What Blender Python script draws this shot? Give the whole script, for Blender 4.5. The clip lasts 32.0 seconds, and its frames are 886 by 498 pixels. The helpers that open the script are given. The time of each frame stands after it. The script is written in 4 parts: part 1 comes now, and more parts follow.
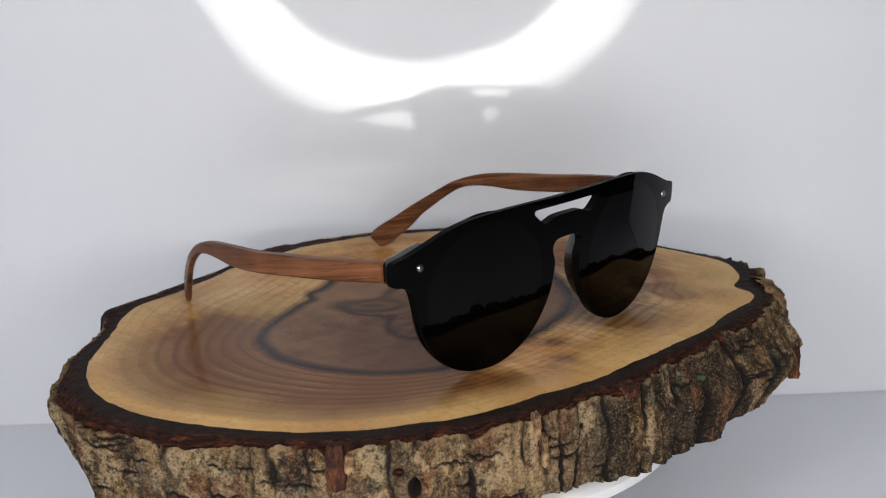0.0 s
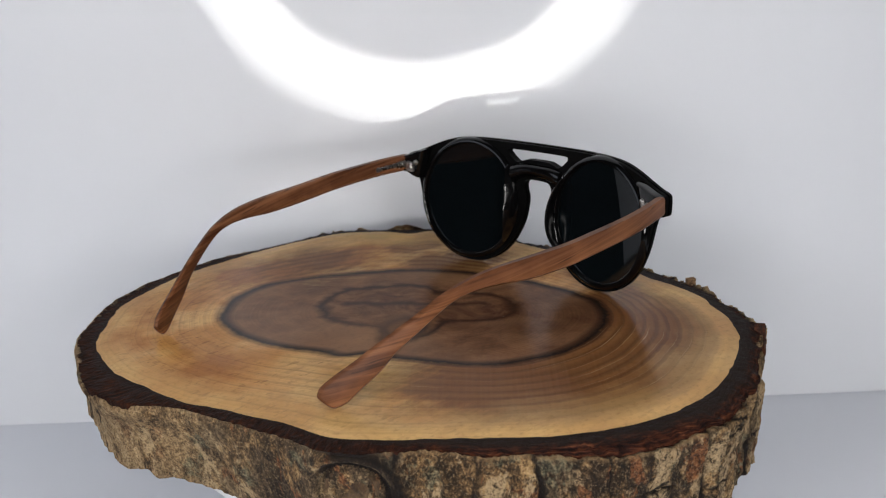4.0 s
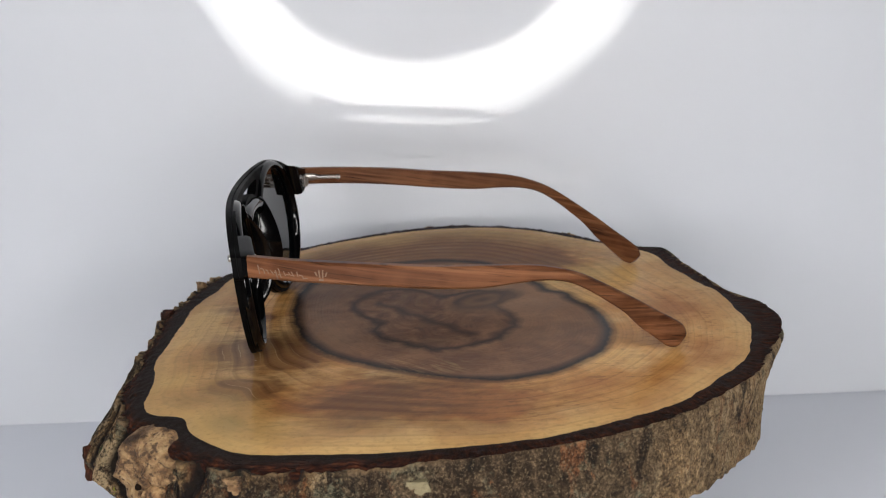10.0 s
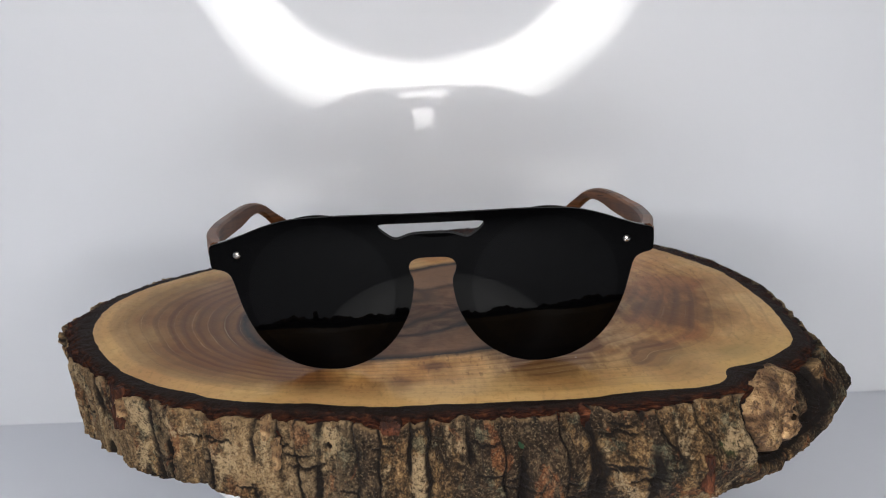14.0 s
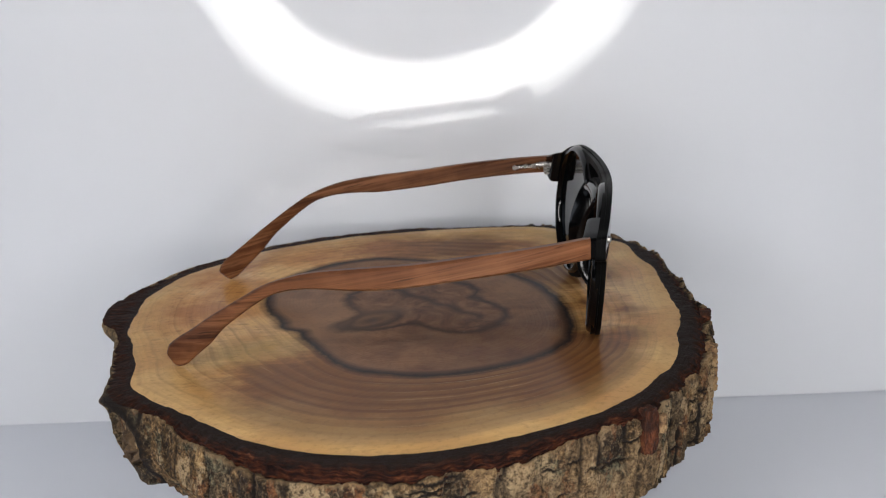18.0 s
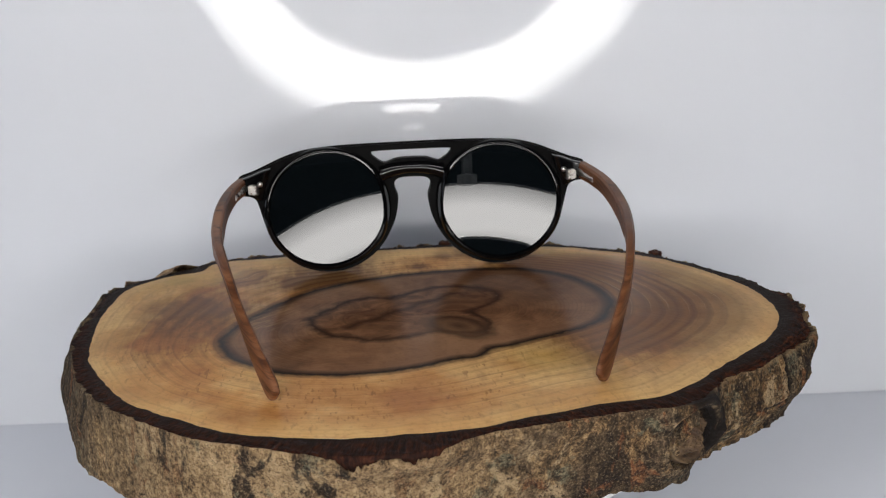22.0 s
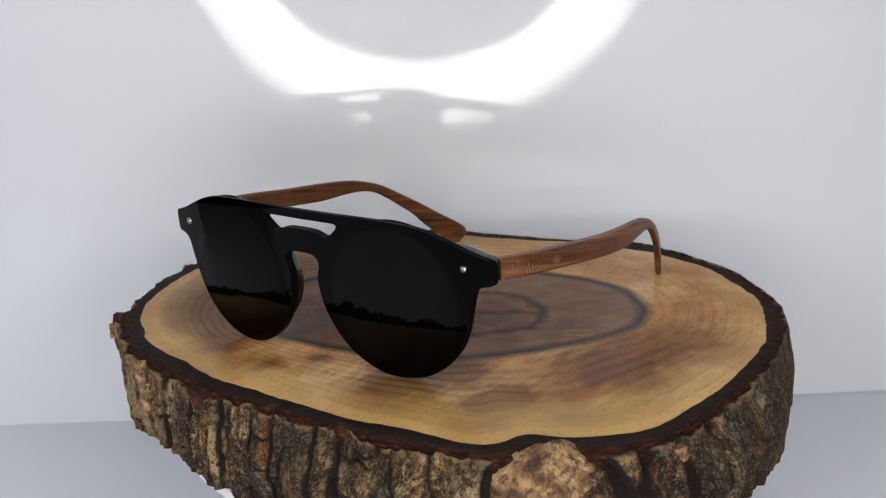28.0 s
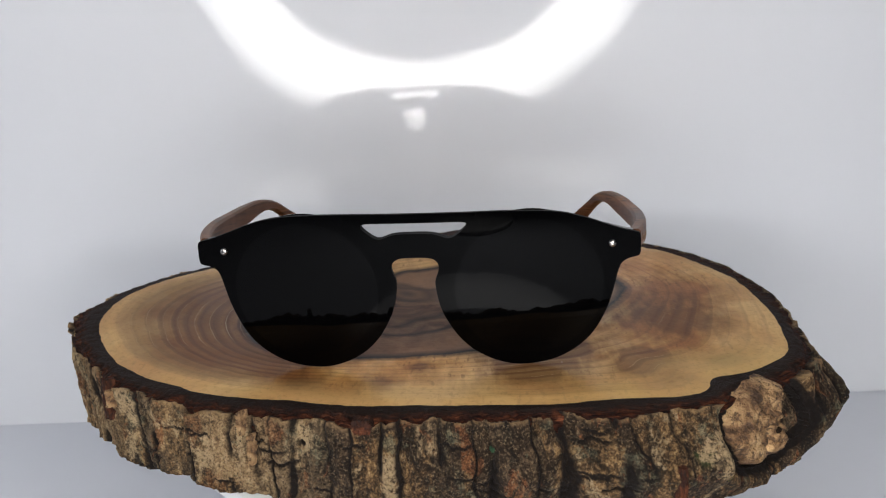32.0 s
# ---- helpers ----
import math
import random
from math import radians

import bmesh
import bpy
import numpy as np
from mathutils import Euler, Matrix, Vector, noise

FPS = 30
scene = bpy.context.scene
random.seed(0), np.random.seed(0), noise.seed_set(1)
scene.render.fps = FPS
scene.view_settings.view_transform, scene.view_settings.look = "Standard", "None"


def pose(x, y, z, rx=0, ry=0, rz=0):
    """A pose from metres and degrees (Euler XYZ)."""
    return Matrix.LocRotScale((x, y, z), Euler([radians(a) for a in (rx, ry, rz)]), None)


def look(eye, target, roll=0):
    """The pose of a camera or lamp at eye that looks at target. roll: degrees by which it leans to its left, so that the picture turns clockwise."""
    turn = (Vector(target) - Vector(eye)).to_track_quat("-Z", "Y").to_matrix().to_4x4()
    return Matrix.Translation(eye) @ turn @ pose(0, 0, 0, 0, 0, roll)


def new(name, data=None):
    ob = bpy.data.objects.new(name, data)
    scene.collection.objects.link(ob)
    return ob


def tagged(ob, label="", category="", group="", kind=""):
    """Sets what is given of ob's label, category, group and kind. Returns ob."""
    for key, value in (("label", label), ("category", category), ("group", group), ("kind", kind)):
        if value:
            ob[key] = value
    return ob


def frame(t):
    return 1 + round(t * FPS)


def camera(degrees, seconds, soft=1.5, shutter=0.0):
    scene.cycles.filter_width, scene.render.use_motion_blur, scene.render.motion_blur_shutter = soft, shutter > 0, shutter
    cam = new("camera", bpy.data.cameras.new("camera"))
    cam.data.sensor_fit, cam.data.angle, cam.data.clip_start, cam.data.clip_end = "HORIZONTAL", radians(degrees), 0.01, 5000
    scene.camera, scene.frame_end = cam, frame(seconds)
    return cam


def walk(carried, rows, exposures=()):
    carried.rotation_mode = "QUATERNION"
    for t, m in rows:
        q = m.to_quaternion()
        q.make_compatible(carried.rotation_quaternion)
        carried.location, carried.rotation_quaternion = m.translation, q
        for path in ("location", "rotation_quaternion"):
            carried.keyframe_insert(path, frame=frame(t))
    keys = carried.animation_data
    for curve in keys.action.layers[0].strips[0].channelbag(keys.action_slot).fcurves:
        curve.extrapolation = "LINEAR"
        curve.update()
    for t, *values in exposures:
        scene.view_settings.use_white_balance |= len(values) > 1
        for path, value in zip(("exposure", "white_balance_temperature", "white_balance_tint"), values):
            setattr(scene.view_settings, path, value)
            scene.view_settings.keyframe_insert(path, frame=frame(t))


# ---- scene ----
# The camera stands still before a turntable; the slice of wood and the sunglasses turn.
cam = camera(40.58, 32.0, 1.1)
cam.data.dof.use_dof, cam.data.dof.focus_distance, cam.data.dof.aperture_fstop = True, 0.40, 30.0
EYE = pose(0.0, -0.436, 0.2444, 90 - 15.05, 2.35, -1.49)
walk(cam, [(0.0, EYE), (32.0, EYE)], exposures=[(0.0, 0.11), (32.0, 0.11)])

# seconds, degrees of turn of the platter
TURNS = [
    (0, 0), (0.5, 8.38), (1, 20.42), (1.5, 31.71), (2, 41.88), (2.5, 53.13), (3, 64.38), (3.5, 75.72),
    (4, 87.11), (4.5, 98.63), (5, 110.15), (5.5, 121.57), (6, 132.89), (6.5, 144.22), (7, 155.82), (7.5, 167.17),
    (8, 178.93), (8.5, 190.75), (9, 202.59), (9.5, 213.74), (10, 224.87), (10.5, 235.68), (11, 246.66), (11.5, 257.95),
    (12, 269.12), (12.5, 279.86), (13, 291.15), (13.5, 303.42), (14, 315.97), (14.5, 327.8), (15, 338.97), (15.5, 349.78),
    (16, 360.68), (16.5, 371.51), (17, 382.47), (17.5, 393.74), (18, 405.1), (18.5, 416.71), (19, 428.16), (19.5, 439.65),
    (20, 451.6), (20.5, 463.42), (21, 475.02), (21.5, 486.71), (22, 498.05), (22.5, 509.7), (23, 521.89), (23.5, 533.76),
    (24, 545.48), (24.5, 557.26), (25, 568.56), (25.5, 579.49), (26, 590.93), (26.5, 602.71), (27, 614.38), (27.5, 625.48),
    (28, 636.46), (28.5, 646.81), (29, 658.52), (29.5, 671.09), (29.6, 673.6), (29.7, 675.5), (29.8, 676.8), (29.9, 677),
    (30, 676.3), (30.1, 675.3), (30.2, 674), (30.3, 672.8), (30.4, 671.7), (30.5, 670.6), (30.6, 669.7), (30.7, 669),
    (30.8, 668.5), (30.9, 668.2), (31, 668.1), (31.5, 669.38), (32, 671.14),
]

TOP = 0.1036          # height of the sawn wood face over the table
THICK = 0.0355        # thickness of the slice


# ---- light ----
world = bpy.data.worlds.new("world")
scene.world = world
world.use_nodes = True
world.node_tree.nodes["Background"].inputs["Color"].default_value = (0.80, 0.86, 1.0, 1)
world.node_tree.nodes["Background"].inputs["Strength"].default_value = 0.9
RING_POWER = 16.6
# cool fill lamp added at an assumed, unseen window in the west wall
fill = bpy.data.lights.new("daylight_fill", "AREA")
fill.shape, fill.size, fill.size_y, fill.energy, fill.color = "RECTANGLE", 1.3, 1.1, 3.0, (0.80, 0.88, 1.0)
new("daylight_fill", fill).matrix_basis = look((-1.93, -0.55, 0.75), (0, -0.1, 0.4))


# ---- material helpers ----
def material(name):
    m = bpy.data.materials.new(name)
    m.use_nodes = True
    nt = m.node_tree
    return m, nt, nt.nodes["Principled BSDF"]


def node(nt, kind, out=0, **values):
    n = nt.nodes.new(kind)
    for key, v in values.items():
        if key.startswith("_"):
            k = key[1:]
            if k == "op":
                n.operation = v
            elif k == "blend":
                n.blend_type = v
            elif k == "attr":
                n.attribute_name = v
            elif k == "dims":
                n.noise_dimensions = v
            elif k == "feature":
                n.feature = v
            elif k == "clamp":
                n.use_clamp = v
        else:
            put(nt, n, key, v)
    return n.outputs[out]


def put(nt, n, key, v):
    k = int(key[1:]) if key[0] == "i" and key[1:].isdigit() else key.replace("_", " ")
    s = n.inputs[k]
    if isinstance(v, bpy.types.NodeSocket):
        nt.links.new(v, s)
    else:
        s.default_value = v


def maths(nt, op, a, b=0.0, c=0.0):
    n = nt.nodes.new("ShaderNodeMath")
    n.operation = op
    for i, v in enumerate((a, b, c)):
        put(nt, n, "i%d" % i, v)
    return n.outputs[0]


def ramp(nt, fac, stops):
    n = nt.nodes.new("ShaderNodeValToRGB")
    e = n.color_ramp.elements
    while len(e) < len(stops):
        e.new(0.5)
    for el, (p, c) in zip(e, stops):
        el.position = p
        el.color = (*c, 1) if len(c) == 3 else c
    put(nt, n, "Fac", fac)
    return n.outputs[0]


def grey(nt, fac, *stops):
    return ramp(nt, fac, [(p, (v, v, v)) for p, v in stops])


def blend(nt, fac, a, b, how="MIX"):
    n = nt.nodes.new("ShaderNodeMix")
    n.data_type, n.blend_type = "RGBA", how
    for k, v in ((0, fac), (6, a), (7, b)):
        if isinstance(v, bpy.types.NodeSocket):
            nt.links.new(v, n.inputs[k])
        else:
            n.inputs[k].default_value = (*v, 1) if isinstance(v, tuple) and len(v) == 3 else v
    return n.outputs[2]


def coords(nt, scale=(1, 1, 1), turn=(0, 0, 0)):
    tc = nt.nodes.new("ShaderNodeTexCoord")
    mp = nt.nodes.new("ShaderNodeMapping")
    mp.inputs["Scale"].default_value = scale
    mp.inputs["Rotation"].default_value = turn
    nt.links.new(tc.outputs["Object"], mp.inputs["Vector"])
    return mp.outputs[0]


def turned(nt, turn, scale):
    """Object coordinates, turned first and stretched after."""
    r, q = nt.nodes.new("ShaderNodeMapping"), nt.nodes.new("ShaderNodeMapping")
    r.inputs["Rotation"].default_value = turn
    q.inputs["Scale"].default_value = scale
    tc = nt.nodes.new("ShaderNodeTexCoord")
    nt.links.new(tc.outputs["Object"], r.inputs["Vector"])
    nt.links.new(r.outputs[0], q.inputs["Vector"])
    return q.outputs[0]


def noise_of(nt, vec, scale, detail=4.0, rough=0.55, warp=0.0):
    return node(nt, "ShaderNodeTexNoise", Vector=vec, Scale=scale, Detail=detail, Roughness=rough, Distortion=warp)


def bump(nt, bsdf, height, strength, dist=0.001):
    n = nt.nodes.new("ShaderNodeBump")
    put(nt, n, "Height", height)
    n.inputs["Strength"].default_value = strength
    n.inputs["Distance"].default_value = dist
    nt.links.new(n.outputs[0], bsdf.inputs["Normal"])


def plain(name, colour, rough, metal=0.0, grain=0.15, scale=200.0, ior=1.5, relief=0.0):
    m, nt, b = material(name)
    n = noise_of(nt, coords(nt), scale, 5.0)
    col = blend(nt, n, tuple(c * (1 - grain) for c in colour), tuple(min(1, c * (1 + grain)) for c in colour))
    put(nt, b, "Base_Color", col)
    put(nt, b, "Roughness", grey(nt, n, (0.3, max(0.02, rough * 0.8)), (0.7, rough * 1.2)))
    b.inputs["Metallic"].default_value = metal
    b.inputs["IOR"].default_value = ior
    if relief:
        bump(nt, b, n, relief, 0.0005)
    return m


# ---- materials ----
def make_backdrop():
    m, nt, b = material("glossy white sheet")
    v = coords(nt)
    n = noise_of(nt, v, 3.0, 3.0)
    fine = noise_of(nt, v, 60.0, 4.0)
    col = blend(nt, n, (0.702, 0.720, 0.768), (0.747, 0.762, 0.801))
    put(nt, b, "Base_Color", col)
    put(nt, b, "Roughness", grey(nt, fine, (0.2, 0.050), (0.8, 0.062)))
    b.inputs["IOR"].default_value = 1.43
    wave = noise_of(nt, coords(nt, (9, 1, 0.8)), 1.6, 1.0)
    bump(nt, b, wave, 0.10, 0.004)
    return m


def make_table():
    m, nt, b = material("white laminate")
    v = coords(nt)
    n = noise_of(nt, v, 6.0, 4.0)
    put(nt, b, "Base_Color", blend(nt, n, (0.787, 0.812, 0.882), (0.807, 0.832, 0.897)))
    put(nt, b, "Roughness", grey(nt, n, (0.3, 0.025), (0.7, 0.035)))
    b.inputs["IOR"].default_value = 1.58
    return m


def make_wood_face():
    m, nt, b = material("varnished cross-cut wood")
    v = coords(nt)
    rho = node(nt, "ShaderNodeAttribute", 2, _attr="rho")
    heart = node(nt, "ShaderNodeAttribute", 2, _attr="heart")
    core = node(nt, "ShaderNodeAttribute", 2, _attr="core")
    brown = node(nt, "ShaderNodeAttribute", 2, _attr="brown")
    ear = node(nt, "ShaderNodeAttribute", 2, _attr="ear")
    scuff = node(nt, "ShaderNodeAttribute", 2, _attr="scuff")
    stain = node(nt, "ShaderNodeAttribute", 2, _attr="stain")
    pale = node(nt, "ShaderNodeAttribute", 2, _attr="pale")
    dull = node(nt, "ShaderNodeAttribute", 2, _attr="dull")
    big = noise_of(nt, v, 20.0, 4.0)
    mid = noise_of(nt, v, 75.0, 5.0, 0.6, 0.4)
    fine = noise_of(nt, v, 480.0, 4.0, 0.6)
    # sapwood, cream to honey
    sap = ramp(nt, maths(nt, "ADD", big, maths(nt, "MULTIPLY", pale, 0.03)), [(0.40, (0.440, 0.176, 0.052)), (0.50, (0.635, 0.312, 0.094)), (0.60, (0.820, 0.496, 0.195))])
    # growth rings
    warped = maths(nt, "ADD", rho, maths(nt, "MULTIPLY", big, 0.028))
    warped = maths(nt, "ADD", warped, maths(nt, "MULTIPLY", mid, 0.0025))
    uneven = maths(nt, "ADD", warped, maths(nt, "MULTIPLY", noise_of(nt, maths(nt, "MULTIPLY", warped, 40.0), 1.0, 1.0), 0.02))
    phase = maths(nt, "FRACT", maths(nt, "MULTIPLY", uneven, 27.0))
    line = grey(nt, phase, (0.0, 0.05), (0.45, 0.0), (0.72, 0.30), (0.84, 1.0), (0.90, 0.9), (0.97, 0.05))
    fine_phase = maths(nt, "FRACT", maths(nt, "MULTIPLY", uneven, 71.0))
    fine_line = grey(nt, fine_phase, (0.0, 0.0), (0.7, 0.3), (0.92, 1.0), (1.0, 0.0))
    # brown growth bands, and shade painted beside the lens
    streak = noise_of(nt, turned(nt, (0, 0, 0.75), (45, 260, 45)), 1.0, 4.0, 0.6, 0.4)
    bmask = maths(nt, "ADD", brown, maths(nt, "MULTIPLY", maths(nt, "SUBTRACT", mid, 0.5), 0.6))
    bmask = maths(nt, "ADD", bmask, maths(nt, "MULTIPLY", maths(nt, "SUBTRACT", streak, 0.5), 0.55))
    bands = grey(nt, phase, (0.0, 0.80), (0.40, 0.88), (0.72, 1.0), (1.0, 0.80))
    sap = blend(nt, maths(nt, "MULTIPLY", grey(nt, bmask, (0.06, 0), (0.58, 1.0)), bands), sap, (0.102, 0.032, 0.010))
    where = maths(nt, "MAXIMUM", grey(nt, noise_of(nt, v, 11.0, 2.0), (0.38, 0.25), (0.60, 1.0)), maths(nt, "MULTIPLY", brown, 0.5))
    where = maths(nt, "MULTIPLY", where, maths(nt, "MULTIPLY_ADD", pale, -0.6, 1.0))
    sap = blend(nt, maths(nt, "MULTIPLY", maths(nt, "MULTIPLY", line, where), 0.44), sap, (0.066, 0.026, 0.012))
    sap = blend(nt, maths(nt, "MULTIPLY", fine_line, 0.20), sap, (0.095, 0.038, 0.015))
    # thin pale lines where the early wood begins
    sheen = grey(nt, maths(nt, "FRACT", maths(nt, "MULTIPLY", uneven, 23.0)), (0.0, 1.0), (0.03, 0.5), (0.06, 0.0), (0.97, 0.0), (1.0, 1.0))
    sheen = maths(nt, "MULTIPLY", sheen, maths(nt, "MULTIPLY", grey(nt, noise_of(nt, v, 16.0, 3.0), (0.42, 0.0), (0.58, 0.9)), grey(nt, brown, (0.6, 0.0), (1.2, 1.0))))
    sap = blend(nt, maths(nt, "MULTIPLY", sheen, 0.62), sap, (0.640, 0.450, 0.240))
    # cloudy stains
    cloud = grey(nt, noise_of(nt, v, 48.0, 5.0, 0.65, 0.8), (0.54, 0), (0.68, 0.42))
    cloud = maths(nt, "MULTIPLY", cloud, maths(nt, "MULTIPLY_ADD", pale, -0.95, 1.0))
    sap = blend(nt, cloud, sap, (0.110, 0.045, 0.017))
    # short saw dashes along one direction
    dash = noise_of(nt, turned(nt, (0, 0, 0.75), (165, 520, 165)), 1.0, 3.0, 0.55)
    dmask = maths(nt, "MULTIPLY", grey(nt, dash, (0.58, 0), (0.66, 1)), grey(nt, noise_of(nt, v, 30.0, 2.0), (0.44, 0), (0.53, 1)))
    sap = blend(nt, maths(nt, "MULTIPLY", dmask, 0.50), sap, (0.109, 0.042, 0.016))
    saw = noise_of(nt, coords(nt, (12, 900, 12), (0, 0, 1.05)), 1.0, 2.0)
    sap = blend(nt, 0.09, sap, blend(nt, saw, (0.185, 0.080, 0.029), (0.620, 0.400, 0.180)))
    sap = blend(nt, maths(nt, "MULTIPLY", stain, 0.45), sap, (0.560, 0.400, 0.110))
    # yellow stain towards the bark
    edge = grey(nt, maths(nt, "ADD", rho, maths(nt, "MULTIPLY", maths(nt, "SUBTRACT", big, 0.5), 0.25)), (0.82, 0), (0.98, 0.60))
    sap = blend(nt, edge, sap, (0.600, 0.385, 0.160))
    # the duller side of the slice
    sap = blend(nt, maths(nt, "MULTIPLY", dull, 0.24), sap, (0.270, 0.125, 0.046))
    # heartwood
    hd = maths(nt, "ADD", heart, maths(nt, "MULTIPLY", maths(nt, "SUBTRACT", mid, 0.5), 0.0042))
    hd = maths(nt, "ADD", hd, maths(nt, "MULTIPLY", maths(nt, "SUBTRACT", fine, 0.5), 0.0012))
    hw = ramp(nt, mid, [(0.34, (0.120, 0.052, 0.025)), (0.5, (0.185, 0.085, 0.041)), (0.66, (0.260, 0.130, 0.064))])
    hw = blend(nt, maths(nt, "MULTIPLY", fine_line, 0.30), hw, (0.060, 0.029, 0.016))
    hw = blend(nt, grey(nt, noise_of(nt, v, 33.0, 3.0), (0.46, 0), (0.66, 0.65)), hw, (0.255, 0.134, 0.068))
    curl = maths(nt, "FRACT", maths(nt, "MULTIPLY", noise_of(nt, v, 26.0, 3.0, 0.55, 1.6), 9.0))
    hw = blend(nt, grey(nt, curl, (0.0, 0.18), (0.10, 0.0), (0.92, 0.0), (1.0, 0.18)), hw, (0.046, 0.021, 0.012))
    hw = blend(nt, maths(nt, "MULTIPLY", dull, 0.40), hw, (0.290, 0.155, 0.080))
    hring = grey(nt, maths(nt, "FRACT", maths(nt, "MULTIPLY", uneven, 38.0)), (0.0, 1.0), (0.07, 0.3), (0.14, 0.0), (0.94, 0.0), (1.0, 1.0))
    hw = blend(nt, maths(nt, "MULTIPLY", hring, 0.20), hw, (0.250, 0.150, 0.085))
    # darker figure round the pith
    cd = maths(nt, "ADD", core, maths(nt, "MULTIPLY", maths(nt, "SUBTRACT", mid, 0.5), 0.011))
    inner = ramp(nt, noise_of(nt, v, 60.0, 5.0, 0.62, 1.8), [(0.36, (0.052, 0.020, 0.009)), (0.50, (0.142, 0.062, 0.030)), (0.64, (0.245, 0.118, 0.058))])
    hw = blend(nt, grey(nt, maths(nt, "MULTIPLY_ADD", cd, 120.0, 0.5), (0.35, 0.75), (0.65, 0)), hw, inner)
    # dark oval figure with a small open pith
    ed = maths(nt, "ADD", ear, maths(nt, "MULTIPLY", maths(nt, "SUBTRACT", mid, 0.5), 0.006))
    hw = blend(nt, grey(nt, maths(nt, "MULTIPLY_ADD", ed, 200.0, 0.5), (0.3, 0.8), (0.7, 0)), hw, blend(nt, fine_line, (0.120, 0.056, 0.027), (0.070, 0.032, 0.016)))
    hw = blend(nt, grey(nt, maths(nt, "ABSOLUTE", ed), (0.0, 0.9), (0.0006, 0.8), (0.0018, 0.0)), hw, (0.020, 0.009, 0.006))
    hw = blend(nt, grey(nt, maths(nt, "ADD", ed, 0.0072), (0.0, 0.9), (0.0012, 0.0)), hw, (0.014, 0.006, 0.004))
    cline = grey(nt, maths(nt, "ABSOLUTE", cd), (0.0, 0.95), (0.0004, 0.85), (0.0012, 0.0))
    hw = blend(nt, cline, hw, (0.017, 0.008, 0.006))
    hw = blend(nt, maths(nt, "MULTIPLY", dull, 0.22), hw, (0.290, 0.158, 0.084))
    # deeper brown painted for the glasses' shade and dark reflection on the heart
    hw = blend(nt, maths(nt, "MULTIPLY", maths(nt, "MAXIMUM", maths(nt, "MULTIPLY", dull, -1.0), 0.0), 0.42), hw, (0.066, 0.025, 0.011))
    # darkening of the heart to its outline
    hw = blend(nt, grey(nt, maths(nt, "MULTIPLY", hd, -100.0), (0.0, 0.62), (0.14, 0.34), (0.46, 0.0)), hw, (0.030, 0.015, 0.010))
    col = blend(nt, grey(nt, maths(nt, "MULTIPLY_ADD", hd, 300.0, 0.5), (0.3, 1), (0.7, 0)), sap, hw)
    hline = grey(nt, maths(nt, "ABSOLUTE", maths(nt, "ADD", hd, 0.0006)), (0.0, 0.97), (0.0004, 0.85), (0.0010, 0.0))
    col = blend(nt, grey(nt, maths(nt, "MULTIPLY", hd, 100.0), (0.0, 0.55), (0.12, 0.45), (0.36, 0.0)), col, blend(nt, grey(nt, hd, (-0.0006, 1.0), (0.0, 0.0)), (0.330, 0.130, 0.062), col))
    col = blend(nt, hline, col, (0.008, 0.005, 0.005))
    # drying crack through the pith
    rift = node(nt, "ShaderNodeAttribute", 2, _attr="rift")
    col = blend(nt, grey(nt, rift, (0.0002, 0.80), (0.0008, 0.0)), col, (0.018, 0.008, 0.005))
    col = blend(nt, maths(nt, "MULTIPLY", grey(nt, fine, (0.3, 1), (0.48, 0)), 0.20), col, (0.071, 0.030, 0.013))
    # pale scuffs left in the varnish
    scratch = noise_of(nt, coords(nt, (480, 70, 60)), 1.0, 2.0, 0.6)
    col = blend(nt, maths(nt, "MULTIPLY", maths(nt, "MULTIPLY", grey(nt, scratch, (0.50, 0), (0.60, 1)), scuff), 0.34), col, (0.500, 0.330, 0.140))
    # pale dust specks
    speck = grey(nt, node(nt, "ShaderNodeTexVoronoi", 0, Vector=v, Scale=85.0), (0.0, 1.0), (0.035, 0.9), (0.05, 0.0))
    col = blend(nt, maths(nt, "MULTIPLY", speck, grey(nt, noise_of(nt, v, 19.0, 1.0), (0.58, 0), (0.62, 0.7))), col, (0.521, 0.395, 0.288))
    put(nt, b, "Base_Color", col)
    put(nt, b, "Roughness", grey(nt, mid, (0.3, 0.30), (0.7, 0.42)))
    b.inputs["IOR"].default_value = 1.04
    b.inputs["Coat Weight"].default_value = 0.24
    b.inputs["Coat Roughness"].default_value = 0.18
    bump(nt, b, maths(nt, "ADD", maths(nt, "MULTIPLY", saw, 0.6), maths(nt, "ADD", fine, maths(nt, "MULTIPLY", line, -0.1))), 0.16, 0.0004)
    return m


